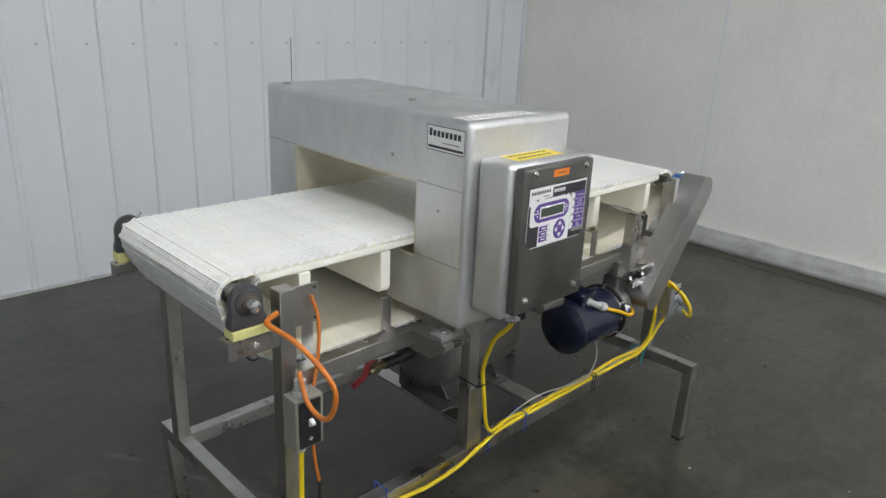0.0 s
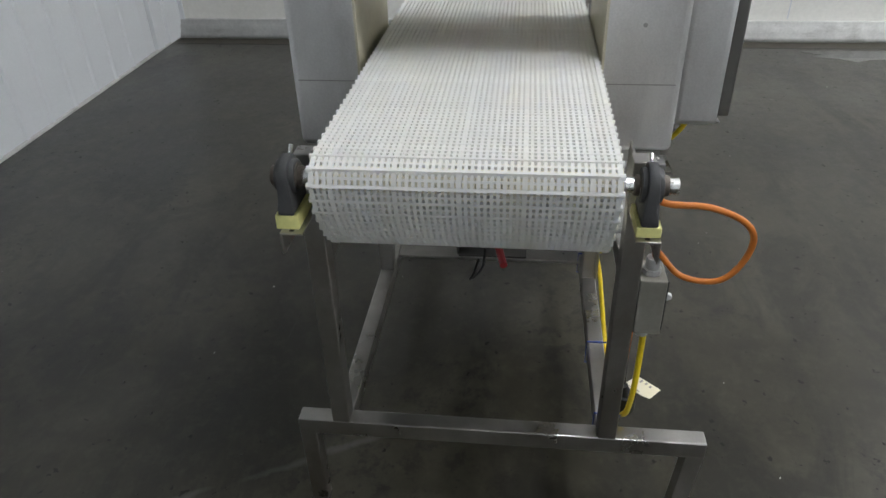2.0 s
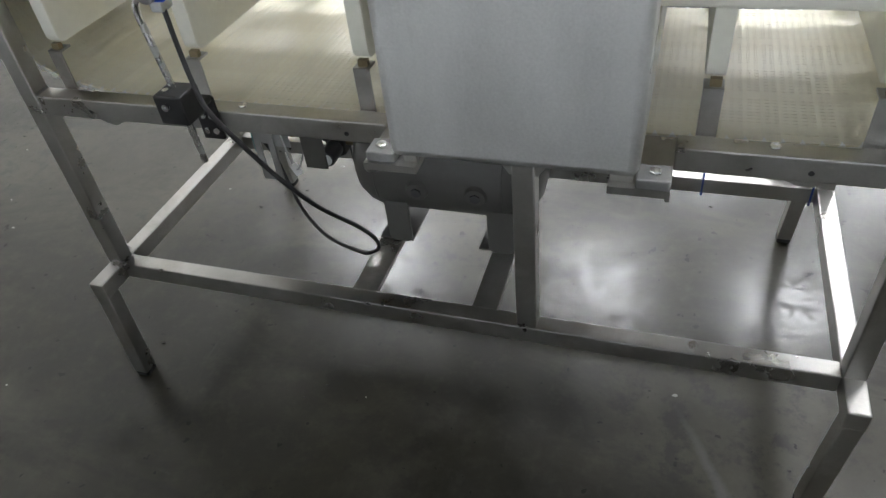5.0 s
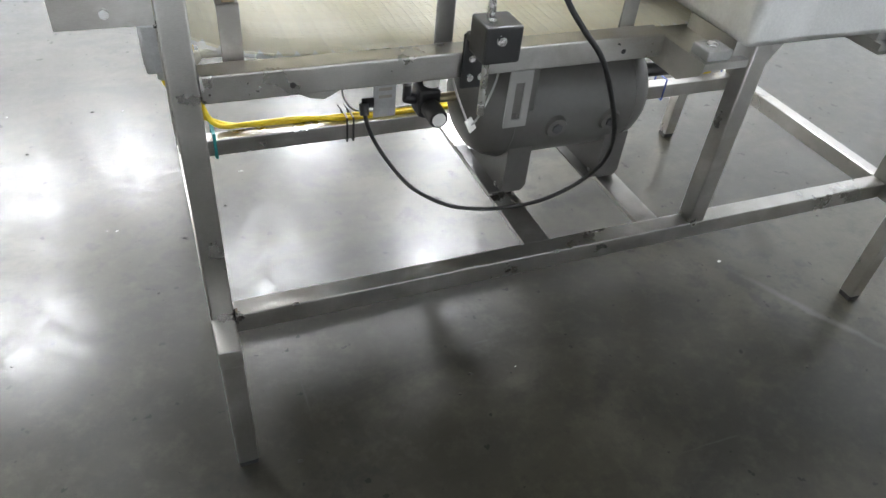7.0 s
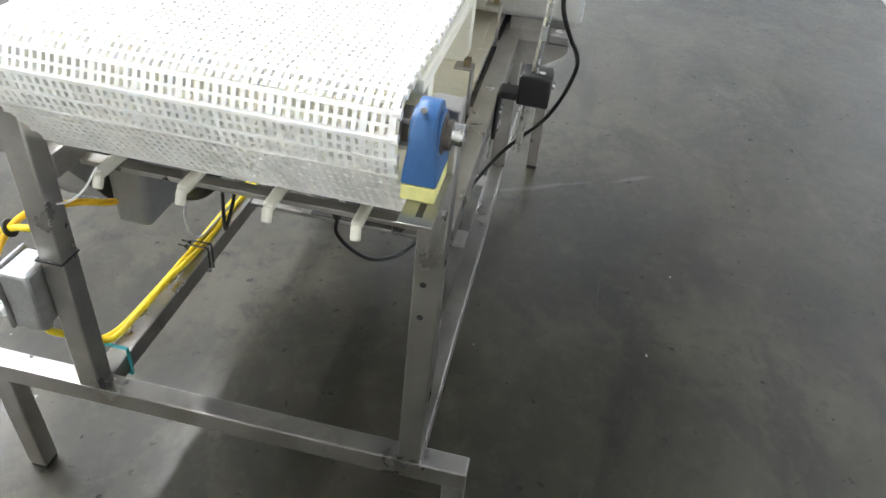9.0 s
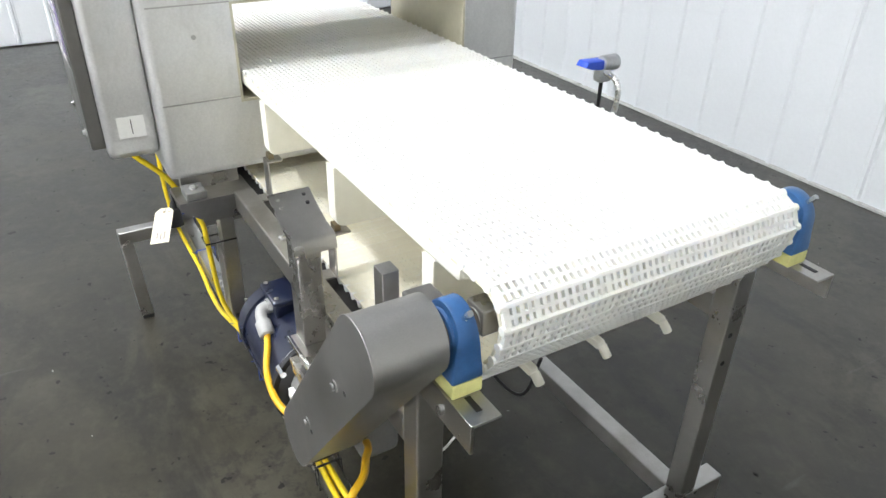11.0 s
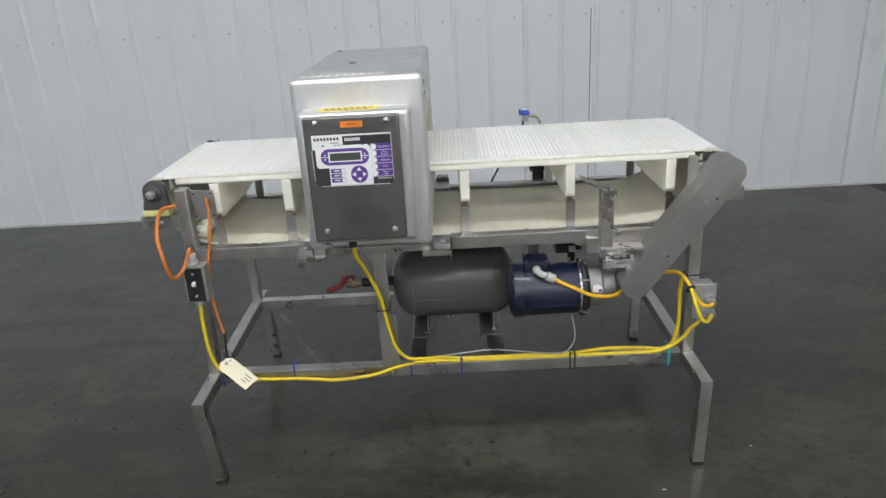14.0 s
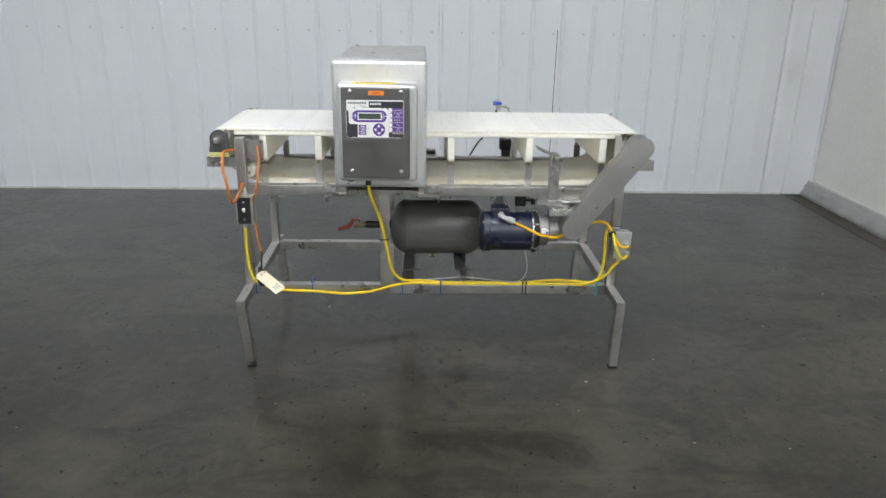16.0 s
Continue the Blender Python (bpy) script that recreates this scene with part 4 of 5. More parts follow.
def lathe(profile, axis_at, n=40):
    """Turns (x, radius) pairs round an axis along x."""
    bm = bmesh.new()
    rings = []
    for x, r in profile:
        if r < 1e-6:
            rings.append([bm.verts.new((x, axis_at[0], axis_at[1]))])
        else:
            rings.append([bm.verts.new((x, axis_at[0] + r * math.cos(2 * math.pi * k / n), axis_at[1] + r * math.sin(2 * math.pi * k / n))) for k in range(n)])
    for a, b in zip(rings, rings[1:]):
        for k in range(n):
            q = [a[k % len(a)], a[(k + 1) % len(a)], b[(k + 1) % len(b)], b[k % len(b)]]
            bm.faces.new(list(dict.fromkeys(q)))
    if len(rings[0]) > 1:
        bm.faces.new(rings[0])
    if len(rings[-1]) > 1:
        bm.faces.new(rings[-1])
    bmesh.ops.recalc_face_normals(bm, faces=bm.faces)
    return all_smooth(bm)


part("tank_shell", lathe(prof, (TY, TZ), 48), M_TANK, tank, "", 60)
part("weld_bead", lathe([(-0.111, TR - 0.001), (-0.109, TR + 0.0012), (-0.106, TR - 0.001)], (TY, TZ), 48), M_TANK, tank)
part("weld_bead", lathe([(0.160, TR - 0.001), (0.163, TR + 0.0012), (0.166, TR - 0.001)], (TY, TZ), 48), M_TANK, tank)
part("seam_bead", bm_cyl((-0.10, TY - 0.1195, TZ - 0.022), (0.155, TY - 0.1195, TZ - 0.022), 0.0022, 8), M_TANK, tank)
FZ = ZL - 0.0038
for x0, x1, xb0, xb1 in ((0.104, 0.158, 0.106, 0.184), (-0.127, -0.070, -0.124, -0.046)):
    face = bm_prism([(x0, TZ - 0.062), (x1, TZ - 0.062), (x1, FZ + 0.014), (x1 - 0.010, FZ + 0.002), (x0 + 0.010, FZ + 0.002), (x0, FZ + 0.014)], "y", 0.1340, 0.1385)
    side = bm_prism([(0.134, FZ + 0.004), (-0.030, FZ + 0.004), (-0.010, FZ + 0.035), (0.010, TZ - TR + 0.004), (0.134, TZ - 0.062)], "x", x1 - 0.0045, x1)
    ob = part("tank_foot", bm_join(face, side, bm_box(xb0, xb1, -0.057, 0.1335, FZ, FZ + 0.0042, 0.001)), M_TANK, tank)
    for y in (-0.035, 0.112):
        part("bolt", bm_cyl((xb1 - 0.030, y, FZ + 0.004), (xb1 - 0.030, y, FZ + 0.011), 0.009, 6, bev=0.001), M_BRIGHT, ob)
for x in (0.07, -0.055):
    d = Vector((0, 0.86, -0.10)).normalized()
    c = Vector((x, TY, TZ)) + d * (TR - 0.004)
    port = part("port", bm_cyl(c, c + d * 0.010, 0.026, 24, r2=0.021), M_TANK, tank, "round threaded port")
    part("port_plug", bm_cyl(c + d * 0.009, c + d * 0.014, 0.011, 6), M_CAST, port)
part("drain_cock", bm_join(bm_cyl((0.005, TY, TZ - TR + 0.002), (0.005, TY, TZ - TR - 0.022), 0.006, 10), bm_box(-0.010, 0.020, TY - 0.004, TY + 0.004, TZ - TR - 0.026, TZ - TR - 0.018, 0.002)), M_BRASS, tank)

valve = thing("ball_valve", (-0.24, 0.02, 0.49), "brass ball valve with a red lever on the tank end", "valve")
part("pipe", bm_cyl((-0.178, 0.02, 0.475), (-0.292, 0.02, 0.473), 0.0165, 14, bev=0.003), M_BLACK, valve, "black rubber hose end")
part("valve_body", bm_join(bm_cyl((-0.290, 0.02, 0.473), (-0.345, 0.02, 0.468), 0.0125, 12, bev=0.002), bm_box(-0.332, -0.308, 0.008, 0.032, 0.457, 0.484, 0.004), bm_cyl((-0.320, 0.02, 0.482), (-0.320, 0.02, 0.496), 0.006, 10)), M_BRASS, valve)
part("lever_handle", bm_join(bm_box(-0.350, -0.316, 0.012, 0.028, 0.4945, 0.4985, 0.001), bm_tube([(-0.346, 0.020, 0.4960), (-0.356, 0.016, 0.478), (-0.372, 0.010, 0.464), (-0.412, 0.000, 0.456)], 0.0095, 8, 5)), M_RED, valve, "red vinyl lever")

regulator = thing("air_regulator", (0.298, 0.03, 0.445), "black air regulator with a white-faced knob under the rail", "regulator")
part("regulator_body", bm_join(bm_box(0.276, 0.322, 0.004, 0.050, 0.440, 0.498, 0.006), bm_cyl((0.299, 0.027, 0.432), (0.299, 0.027, 0.442), 0.014, 14, bev=0.002)), M_BLACK, regulator)
part("knob", bm_cyl((0.298, 0.049, 0.462), (0.298, 0.099, 0.461), 0.0200, 20, r2=0.0190, bev=0.003), M_BLACK, regulator)
part("knob_face", bm_cyl((0.298, 0.0985, 0.461), (0.298, 0.1005, 0.461), 0.0140, 20), M_WHITE, regulator, "pale round face")
part("gauge_cap", bm_cyl((0.290, 0.027, 0.498), (0.290, 0.027, 0.522), 0.0165, 18, bev=0.003), M_WHITE, regulator, "pale plastic cap")
part("pipe", bm_cyl((0.228, 0.028, 0.468), (0.278, 0.028, 0.468), 0.010, 12), M_BRASS, regulator)
part("elbow", bm_join(bm_cyl((0.321, 0.027, 0.470), (0.345, 0.027, 0.478), 0.011, 12, bev=0.002), bm_cyl((0.340, 0.027, 0.470), (0.340, 0.027, 0.505), 0.009, 12, bev=0.002)), M_BLACK, regulator)
part("hanger", bm_box(0.28, 0.315, 0.0005, 0.0035, 0.47, 0.679, 0.001), M_GALV, regulator)
part("hanger_arm", bm_box(0.28, 0.315, 0.0005, 0.300, 0.6755, 0.679, 0.001), M_GALV, regulator)
maker_plate = thing("printed_plate", (0.40, 0.10, 0.57), "small galvanised plate with two dark print lines under the belt", "plate")
part("plate", bm_box(0.385, 0.428, 0.088, 0.091, 0.478, 0.675, 0.001), M_GALV, maker_plate)
for z in (0.52, 0.535, 0.55):
    part("print_bar", bm_box(0.393, 0.418, 0.0908, 0.0914, z - 0.003, z + 0.003), M_PENCIL, maker_plate)
part("cable_gland", bm_join(bm_cyl((0.446, 0.090, 0.510), (0.446, 0.096, 0.490), 0.009, 12), bm_box(0.426, 0.450, 0.088, 0.091, 0.500, 0.520)), M_BLACK, maker_plate)
solenoid = thing("solenoid_block", (0.42, -0.12, 0.60), "small black solenoid valve with thin leads under the rail", "solenoid")
part("coil", bm_box(0.352, 0.395, -0.135, -0.095, 0.605, 0.650, 0.004), M_BLACK, solenoid)
part("stem", bm_cyl((0.394, -0.115, 0.628), (0.425, -0.115, 0.628), 0.006, 10), M_BLACK, solenoid)
part("plug", bm_box(0.418, 0.436, -0.125, -0.105, 0.610, 0.664, 0.003), M_BLACK, solenoid)
part("hanger", bm_box(0.300, 0.45, -0.098, -0.094, 0.640, 0.680, 0.001), M_GALV, solenoid)
part("hanger_arm", bm_box(0.36, 0.40, -0.205, -0.094, 0.6765, 0.680, 0.001), M_GALV, solenoid)

# ---- drive: motor, gearbox, guard ----
motor = thing("gear_motor", (0.33, -0.238, 0.45), "navy blue electric motor with an alloy gearbox", "motor")
MY, MZ, MR = -0.227, 0.528, 0.079
part("motor_body", lathe([(0.235, MR - 0.004), (0.238, MR), (0.408, MR), (0.411, MR - 0.004)], (MY, MZ), 44), M_MOTOR, motor, "navy blue painted motor body", 30)
part("fan_cover", lathe([(0.193, 0.030), (0.194, MR - 0.022), (0.199, MR - 0.006), (0.208, MR + 0.004), (0.236, MR + 0.004), (0.238, MR - 0.002)], (MY, MZ), 44), M_MOTOR, motor, "", 30)
part("end_flange", lathe([(0.410, MR - 0.01), (0.411, MR + 0.010), (0.421, MR + 0.010), (0.422, MR + 0.004)], (MY, MZ), 44), M_BLACK, motor, "black flange")
part("clamp_ring", lathe([(0.402, MR - 0.004), (0.403, MR + 0.004), (0.4085, MR + 0.004), (0.4095, MR - 0.004)], (MY, MZ), 44), M_BRIGHT, motor, "bare metal ring")
part("end_shell", lathe([(0.421, 0.050), (0.4225, MR + 0.002), (0.430, MR - 0.004), (0.436, 0.066)], (MY, MZ), 44), M_BLACK, motor)
part("weld_strap", bm_box(0.25, 0.40, MY - MR - 0.0015, MY - MR + 0.006, MZ - 0.026, MZ - 0.020, 0.001), M_MOTOR, motor)
part("gearbox", lathe([(0.421, 0.060), (0.424, 0.066), (0.470, 0.062), (0.478, 0.050), (0.512, 0.048), (0.514, 0.030)], (MY, MZ + 0.006), 32), M_ALU, motor, "cast alloy gearbox")
part("gear_housing", bm_box(0.478, 0.600, MY - 0.012, MY + 0.052, 0.505, 0.628, 0.012, 3), M_ALU, motor)
part("output_shaft", bm_cyl((0.555, MY - 0.012, 0.575), (0.555, -0.262, 0.575), 0.014, 16), M_BRIGHT, motor)
jbox = part("terminal_box", bm_box(0.243, 0.311, MY - 0.036, MY + 0.030, MZ + 0.060, MZ + 0.098, 0.005), M_MOTOR, motor)
part("terminal_lid", bm_box(0.239, 0.315, MY - 0.041, MY + 0.035, MZ + 0.098, MZ + 0.106, 0.003), M_MOTOR, motor)
for x in (0.248, 0.304):
    for y in (MY - 0.032, MY + 0.026):
        part("screw", bm_cyl((x, y, MZ + 0.1055), (x, y, MZ + 0.1095), 0.0046, 8), M_BRIGHT, jbox)
for x, y, z in ((0.423, MY - 0.070, MZ + 0.05), (0.423, MY - 0.070, MZ - 0.05), (0.423, MY, MZ - 0.085), (0.423, MY, MZ + 0.085)):
    part("flange_bolt", bm_cyl((x - 0.014, y, z), (x + 0.008, y, z), 0.006, 6), M_BRIGHT, motor)
for z in (MZ + 0.055, MZ - 0.075):
    part("screw", bm_cyl((0.205, MY - 0.058, z), (0.205, MY - 0.064, z), 0.004, 8), M_BRIGHT, motor)
elbow = part("elbow_fitting", bm_join(bm_cyl((0.277, MY - 0.034, 0.608), (0.277, MY - 0.043, 0.608), 0.0135, 8), bm_tube([(0.277, MY - 0.040, 0.608), (0.279, MY - 0.052, 0.607), (0.288, MY - 0.058, 0.602), (0.302, MY - 0.060, 0.597)], 0.0100, 14, 5), bm_cyl((0.302, MY - 0.060, 0.597), (0.328, MY - 0.061, 0.585), 0.0140, 16, bev=0.003)), M_WIRE, motor, "grey plastic cable elbow")
sticker_plate = bm_prism([(0.440, 0.540), (0.468, 0.536), (0.470, 0.552), (0.456, 0.560), (0.442, 0.558)], "y", MY - 0.0680, MY - 0.060)
name_sticker = part("name_sticker", sticker_plate, M_WHITE, motor, "small white and blue sticker")
part("sticker_corner", bm_box(0.458, 0.467, MY - 0.0686, MY - 0.0678, 0.539, 0.548), M_EYE, name_sticker)

# slotted angle irons that hang the gearbox on the rail
motor_mount = thing("motor_mount", (0.52, -0.26, 0.66), "stainless angle irons holding the gearbox to the rail", "bracket")
part("angle_iron", bm_join(bm_box(0.462, 0.600, -0.287, -0.2415, 0.6715, 0.675, 0.001), bm_box(0.462, 0.600, -0.2450, -0.2415, 0.640, 0.712, 0.001)), M_STEEL, motor_mount)
low = part("angle_iron", bm_join(bm_box(0.468, 0.585, -0.292, -0.236, 0.6355, 0.639, 0.001), bm_box(0.468, 0.585, -0.2395, -0.236, 0.628, 0.676, 0.001), bm_box(0.468, 0.585, -0.292, -0.289, 0.612, 0.638, 0.001)), M_BRIGHT, motor_mount)
for x in (0.488, 0.560):
    part("bolt", bm_cyl((x, -0.270, 0.6385), (x, -0.270, 0.646), 0.008, 6), M_BRIGHT, low)
for x0, x1, yl, zl in ((0.462, 0.600, -0.2925, 0.6735), (0.468, 0.585, -0.2945, 0.6375)):
    part("lip", bm_box(x0, x1, yl, yl + 0.0024, zl - 0.007, zl + 0.0025, 0.001), M_BRIGHT, motor_mount)
part("strap", bm_box(0.425, 0.462, -0.262, -0.2435, 0.650, 0.700, 0.002), M_STEEL, motor_mount)

chain_guard = thing("chain_guard", (0.66, -0.30, 0.516), "slanting round-ended stainless chain guard", "chain guard")


def obround(c1, c2, r, n=14):
    a = math.atan2(c1[1] - c2[1], c1[0] - c2[0])
    return [(c1[0] + r * math.cos(a - math.pi / 2 + math.pi * k / n), c1[1] + r * math.sin(a - math.pi / 2 + math.pi * k / n)) for k in range(n + 1)] + [(c2[0] + r * math.cos(a + math.pi / 2 + math.pi * k / n), c2[1] + r * math.sin(a + math.pi / 2 + math.pi * k / n)) for k in range(n + 1)]


G1, G2 = (0.806, 0.894), (0.560, 0.570)
part("guard_band", bm_prism(obround(G1, G2, 0.0425), "y", -0.324, -0.245), M_GUARD, chain_guard, "bent steel band", 30)
part("face_plate", bm_prism(obround(G1, G2, 0.0436), "y", -0.327, -0.3242, 0.0008), M_GUARD, chain_guard, "flat steel face plate")
for x, z in ((0.746, 0.812), (0.634, 0.664)):
    part("guard_bolt", bm_join(bm_cyl((x, -0.327, z), (x, -0.3285, z), 0.0072, 14), bm_cyl((x, -0.329, z), (x, -0.332, z), 0.0048, 6, bev=0.001)), M_GUARD, chain_guard)
for x, z in ((0.768, 0.822), (0.640, 0.656)):
    part("hole", bm_cyl((x + 0.006, -0.3274, z), (x + 0.006, -0.3265, z), 0.0035, 10), M_BLACK, chain_guard)
part("rear_tab", bm_box(0.715, 0.737, -0.2620, -0.2420, 0.780, 0.930, 0.001), M_STEEL, chain_guard)

# upright with a bent plate
mounting_arm = thing("mounting_arm", (0.48, -0.262, 0.64), "upright stainless tube with a bent drilled plate on top", "bracket")
part("arm_tube", bm_box(0.462, 0.500, -0.2785, -0.2415, 0.675, 0.852, 0.003), M_STEEL, mounting_arm)
pl = bm_prism([(0.408, 0.884), (0.440, 0.868), (0.470, 0.857), (0.494, 0.855), (0.503, 0.849), (0.506, 0.832), (0.503, 0.832), (0.499, 0.846), (0.493, 0.851), (0.470, 0.853), (0.438, 0.864), (0.406, 0.881)], "y", -0.282, -0.220)
bent = part("bent_plate", pl, M_STEEL, mounting_arm, "", 50)
for x, z in ((0.418, 0.879), (0.432, 0.8725)):
    for y in (-0.271, -0.232):
        part("hole", bm_cyl((x, y, z + 0.0012), (x, y, z - 0.002), 0.0030, 10), M_STEEL if y < -0.25 else M_BLACK, bent)

# ---- photo eye behind the belt ----
photo_eye = thing("photo_eye", (0.345, 0.38, 0.64), "bright blue photo eye on a bent steel rod", "sensor")
part("rod", bm_tube([(0.361, 0.388, 0.643), (0.365, 0.393, 0.760), (0.371, 0.399, 0.870), (0.373, 0.402, 0.915), (0.366, 0.403, 0.936), (0.350, 0.404, 0.944), (0.318, 0.406, 0.946)], 0.0055, 12, 8), M_BRIGHT, photo_eye, "bent steel rod")
part("sensor_clamp", bm_join(bm_box(0.308, 0.330, 0.394, 0.422, 0.926, 0.952, 0.004), bm_cyl((0.318, 0.402, 0.960), (0.318, 0.440, 0.960), 0.015, 18, bev=0.003)), M_GALV, photo_eye)
flat = bm_prism([(-0.036, -0.0045), (-0.030, 0.006), (0.040, 0.012), (0.045, 0.004), (0.040, -0.010), (-0.020, -0.008)], "x", -0.014, 0.014, 0.002)
bmesh.ops.transform(flat, matrix=pose(0.314, 0.390, 0.960, -8, 0, 5), verts=flat.verts)
part("sensor_body", flat, M_EYE, photo_eye, "bright blue plastic sensor")
rod_clamp = part("rod_clamp", bm_box(0.332, 0.386, 0.3740, 0.4260, 0.738, 0.790, 0.004), M_BLACK, photo_eye, "black plastic rod clamp")
part("bolt", bm_cyl((0.364, 0.4250, 0.772), (0.364, 0.4310, 0.772), 0.0065, 8), M_BRIGHT, rod_clamp)
part("bolt", bm_cyl((0.371, 0.4080, 0.789), (0.371, 0.4080, 0.793), 0.006, 8), M_BRIGHT, rod_clamp)
side_clamp = part("side_clamp", bm_join(bm_box(0.336, 0.379, 0.3415, 0.3490, 0.664, 0.748, 0.003), bm_box(0.338, 0.377, 0.3440, 0.3760, 0.740, 0.752, 0.003)), M_BLACK, photo_eye, "black clamp bolted to the rail")
for x, z in ((0.348, 0.682), (0.366, 0.682), (0.348, 0.712), (0.366, 0.712)):
    part("bolt", bm_cyl((x, 0.3490, z), (x, 0.3520, z), 0.0055, 8), M_BRIGHT, side_clamp)
slot_plate = thing("slotted_plate", (0.21, 0.33, 0.62), "slotted steel plate hanging under the rail", "bracket")
part("plate", bm_join(bm_box(0.250, 0.290, 0.3320, 0.3350, 0.655, 0.677, 0.0008), *[bm_box(x - 0.006, x + 0.006, 0.3320, 0.3350, 0.590, 0.656) for x in (0.284, 0.256)], bm_box(0.250, 0.290, 0.3321, 0.3349, 0.578, 0.591)), M_GUARD, slot_plate)
part("bracket_plate", bm_box(0.196, 0.242, 0.262, 0.265, 0.560, 0.680, 0.001), M_DOOR, slot_plate)

# ---- switch box on the front post ----
switch_box = thing("switch_box", (-0.752, -0.2605, 0.565), "grey metal switch box with a black plate and white toggle", "switch box")
part("box_body", bm_box(-0.776, -0.709, -0.2885, -0.2415, 0.566, 0.682, 0.003), M_BOX, switch_box)
plate = part("switch_plate", bm_box(-0.769, -0.718, -0.2920, -0.2887, 0.571, 0.677, 0.001), M_BLACK, switch_box, "black face plate")
part("toggle", bm_prism([(-0.2920, 0.618), (-0.2920, 0.638), (-0.3055, 0.632), (-0.3055, 0.626)], "x", -0.749, -0.739, 0.001), M_WHITE, plate, "white toggle")
part("toggle_rim", bm_box(-0.752, -0.736, -0.2940, -0.2918, 0.611, 0.645, 0.001), M_BLACK, plate)
for z in (0.660, 0.590):
    part("screw", bm_cyl((-0.744, -0.2920, z), (-0.744, -0.2945, z), 0.0045, 10), M_BRIGHT, plate)
part("cable_gland", bm_join(bm_cyl((-0.748, -0.2635, 0.682), (-0.748, -0.2635, 0.692), 0.0165, 8), bm_cyl((-0.748, -0.2635, 0.692), (-0.748, -0.2635, 0.714), 0.0125, 14, bev=0.002)), M_WIRE, switch_box)
part("cable_gland", bm_cyl((-0.750, -0.2615, 0.566), (-0.750, -0.2615, 0.548), 0.012, 12), M_WIRE, switch_box)

junction_box = thing("junction_box", (0.775, -0.27, 0.43), "grey cast junction box on the front post", "junction box")
part("box_body", bm_box(0.742, 0.806, -0.290, -0.2435, 0.438, 0.545, 0.006), M_GALV, junction_box)
part("box_lid", bm_box(0.739, 0.809, -0.296, -0.290, 0.434, 0.549, 0.004), M_GALV, junction_box)
for z in (0.496, 0.458):
    g = part("cable_gland", bm_join(bm_cyl((0.790, -0.296, z), (0.790, -0.304, z), 0.017, 8), bm_cyl((0.790, -0.304, z), (0.790, -0.324, z - 0.003), 0.0135, 14, bev=0.002)), M_GALV, junction_box)
part("cable_gland", bm_cyl((0.775, -0.268, 0.438), (0.775, -0.268, 0.418), 0.012, 12), M_GALV, junction_box)
part("strap", bm_box(0.735, 0.777, -0.2465, -0.2035, 0.553, 0.557, 0.001), M_BLACK, junction_box)

# ---- cables ----
CR = 0.0058


def cable(points, m, label, r=CR, cat="cable"):
    return single("cable", bm_tube(points, r, 10, 7), m, label, cat)


cable([(-0.750, -0.2660, 0.550), (-0.752, -0.2660, 0.46), (-0.748, -0.2640, 0.38), (-0.727, -0.2600, 0.3150), (-0.67, -0.2540, 0.2800), (-0.59, -0.2510, 0.2680), (-0.495, -0.2490, 0.2640), (-0.42, -0.2510, 0.2590), (-0.355, -0.2540, 0.2560), (-0.25, -0.2560, 0.2680), (-0.16, -0.2540, 0.2930), (-0.08, -0.2450, 0.3020), (0.05, -0.2370, 0.2955), (0.23, -0.2370, 0.2955), (0.38, -0.2370, 0.2955), (0.56, -0.2400, 0.2970), (0.66, -0.2460, 0.3020), (0.725, -0.2520, 0.3400), (0.752, -0.2580, 0.380), (0.772, -0.2640, 0.405), (0.775, -0.2680, 0.420)], M_YELLOW, "yellow cable along the lower rail to the switch box")
cable([(-0.243, -0.4050, 0.766), (-0.240, -0.3800, 0.722), (-0.229, -0.3300, 0.668), (-0.212, -0.2950, 0.605), (-0.199, -0.2720, 0.548), (-0.190, -0.2690, 0.499), (-0.178, -0.2680, 0.429), (-0.166, -0.2660, 0.376), (-0.146, -0.2600, 0.3390), (-0.112, -0.2500, 0.3160), (-0.03, -0.2280, 0.3055), (0.06, -0.2240, 0.2955), (0.23, -0.2235, 0.2955), (0.38, -0.2235, 0.2955), (0.50, -0.2260, 0.3080), (0.60, -0.2300, 0.3070), (0.680, -0.2380, 0.3070), (0.708, -0.2520, 0.3500), (0.714, -0.2600, 0.43), (0.712, -0.2580, 0.515), (0.716, -0.2660, 0.556), (0.719, -0.3000, 0.560), (0.720, -0.3420, 0.548), (0.724, -0.3720, 0.514), (0.742, -0.3740, 0.474), (0.766, -0.3560, 0.456), (0.790, -0.3230, 0.458)], M_YELLOW, "yellow cable from the control box along the lower rail")
cable([(0.325, MY - 0.061, 0.5864), (0.348, -0.2960, 0.575), (0.387, -0.3120, 0.561), (0.429, -0.3160, 0.541), (0.470, -0.3060, 0.529), (0.508, -0.2850, 0.521), (0.540, -0.2520, 0.522), (0.570, -0.2290, 0.535), (0.615, -0.2360, 0.555), (0.650, -0.2550, 0.573), (0.685, -0.2740, 0.584), (0.702, -0.2960, 0.582), (0.714, -0.3200, 0.564), (0.728, -0.3400, 0.536), (0.748, -0.3480, 0.508), (0.772, -0.3400, 0.497), (0.790, -0.3230, 0.496)], M_AMBER, "amber yellow motor cable looping to the junction box", 0.0057)
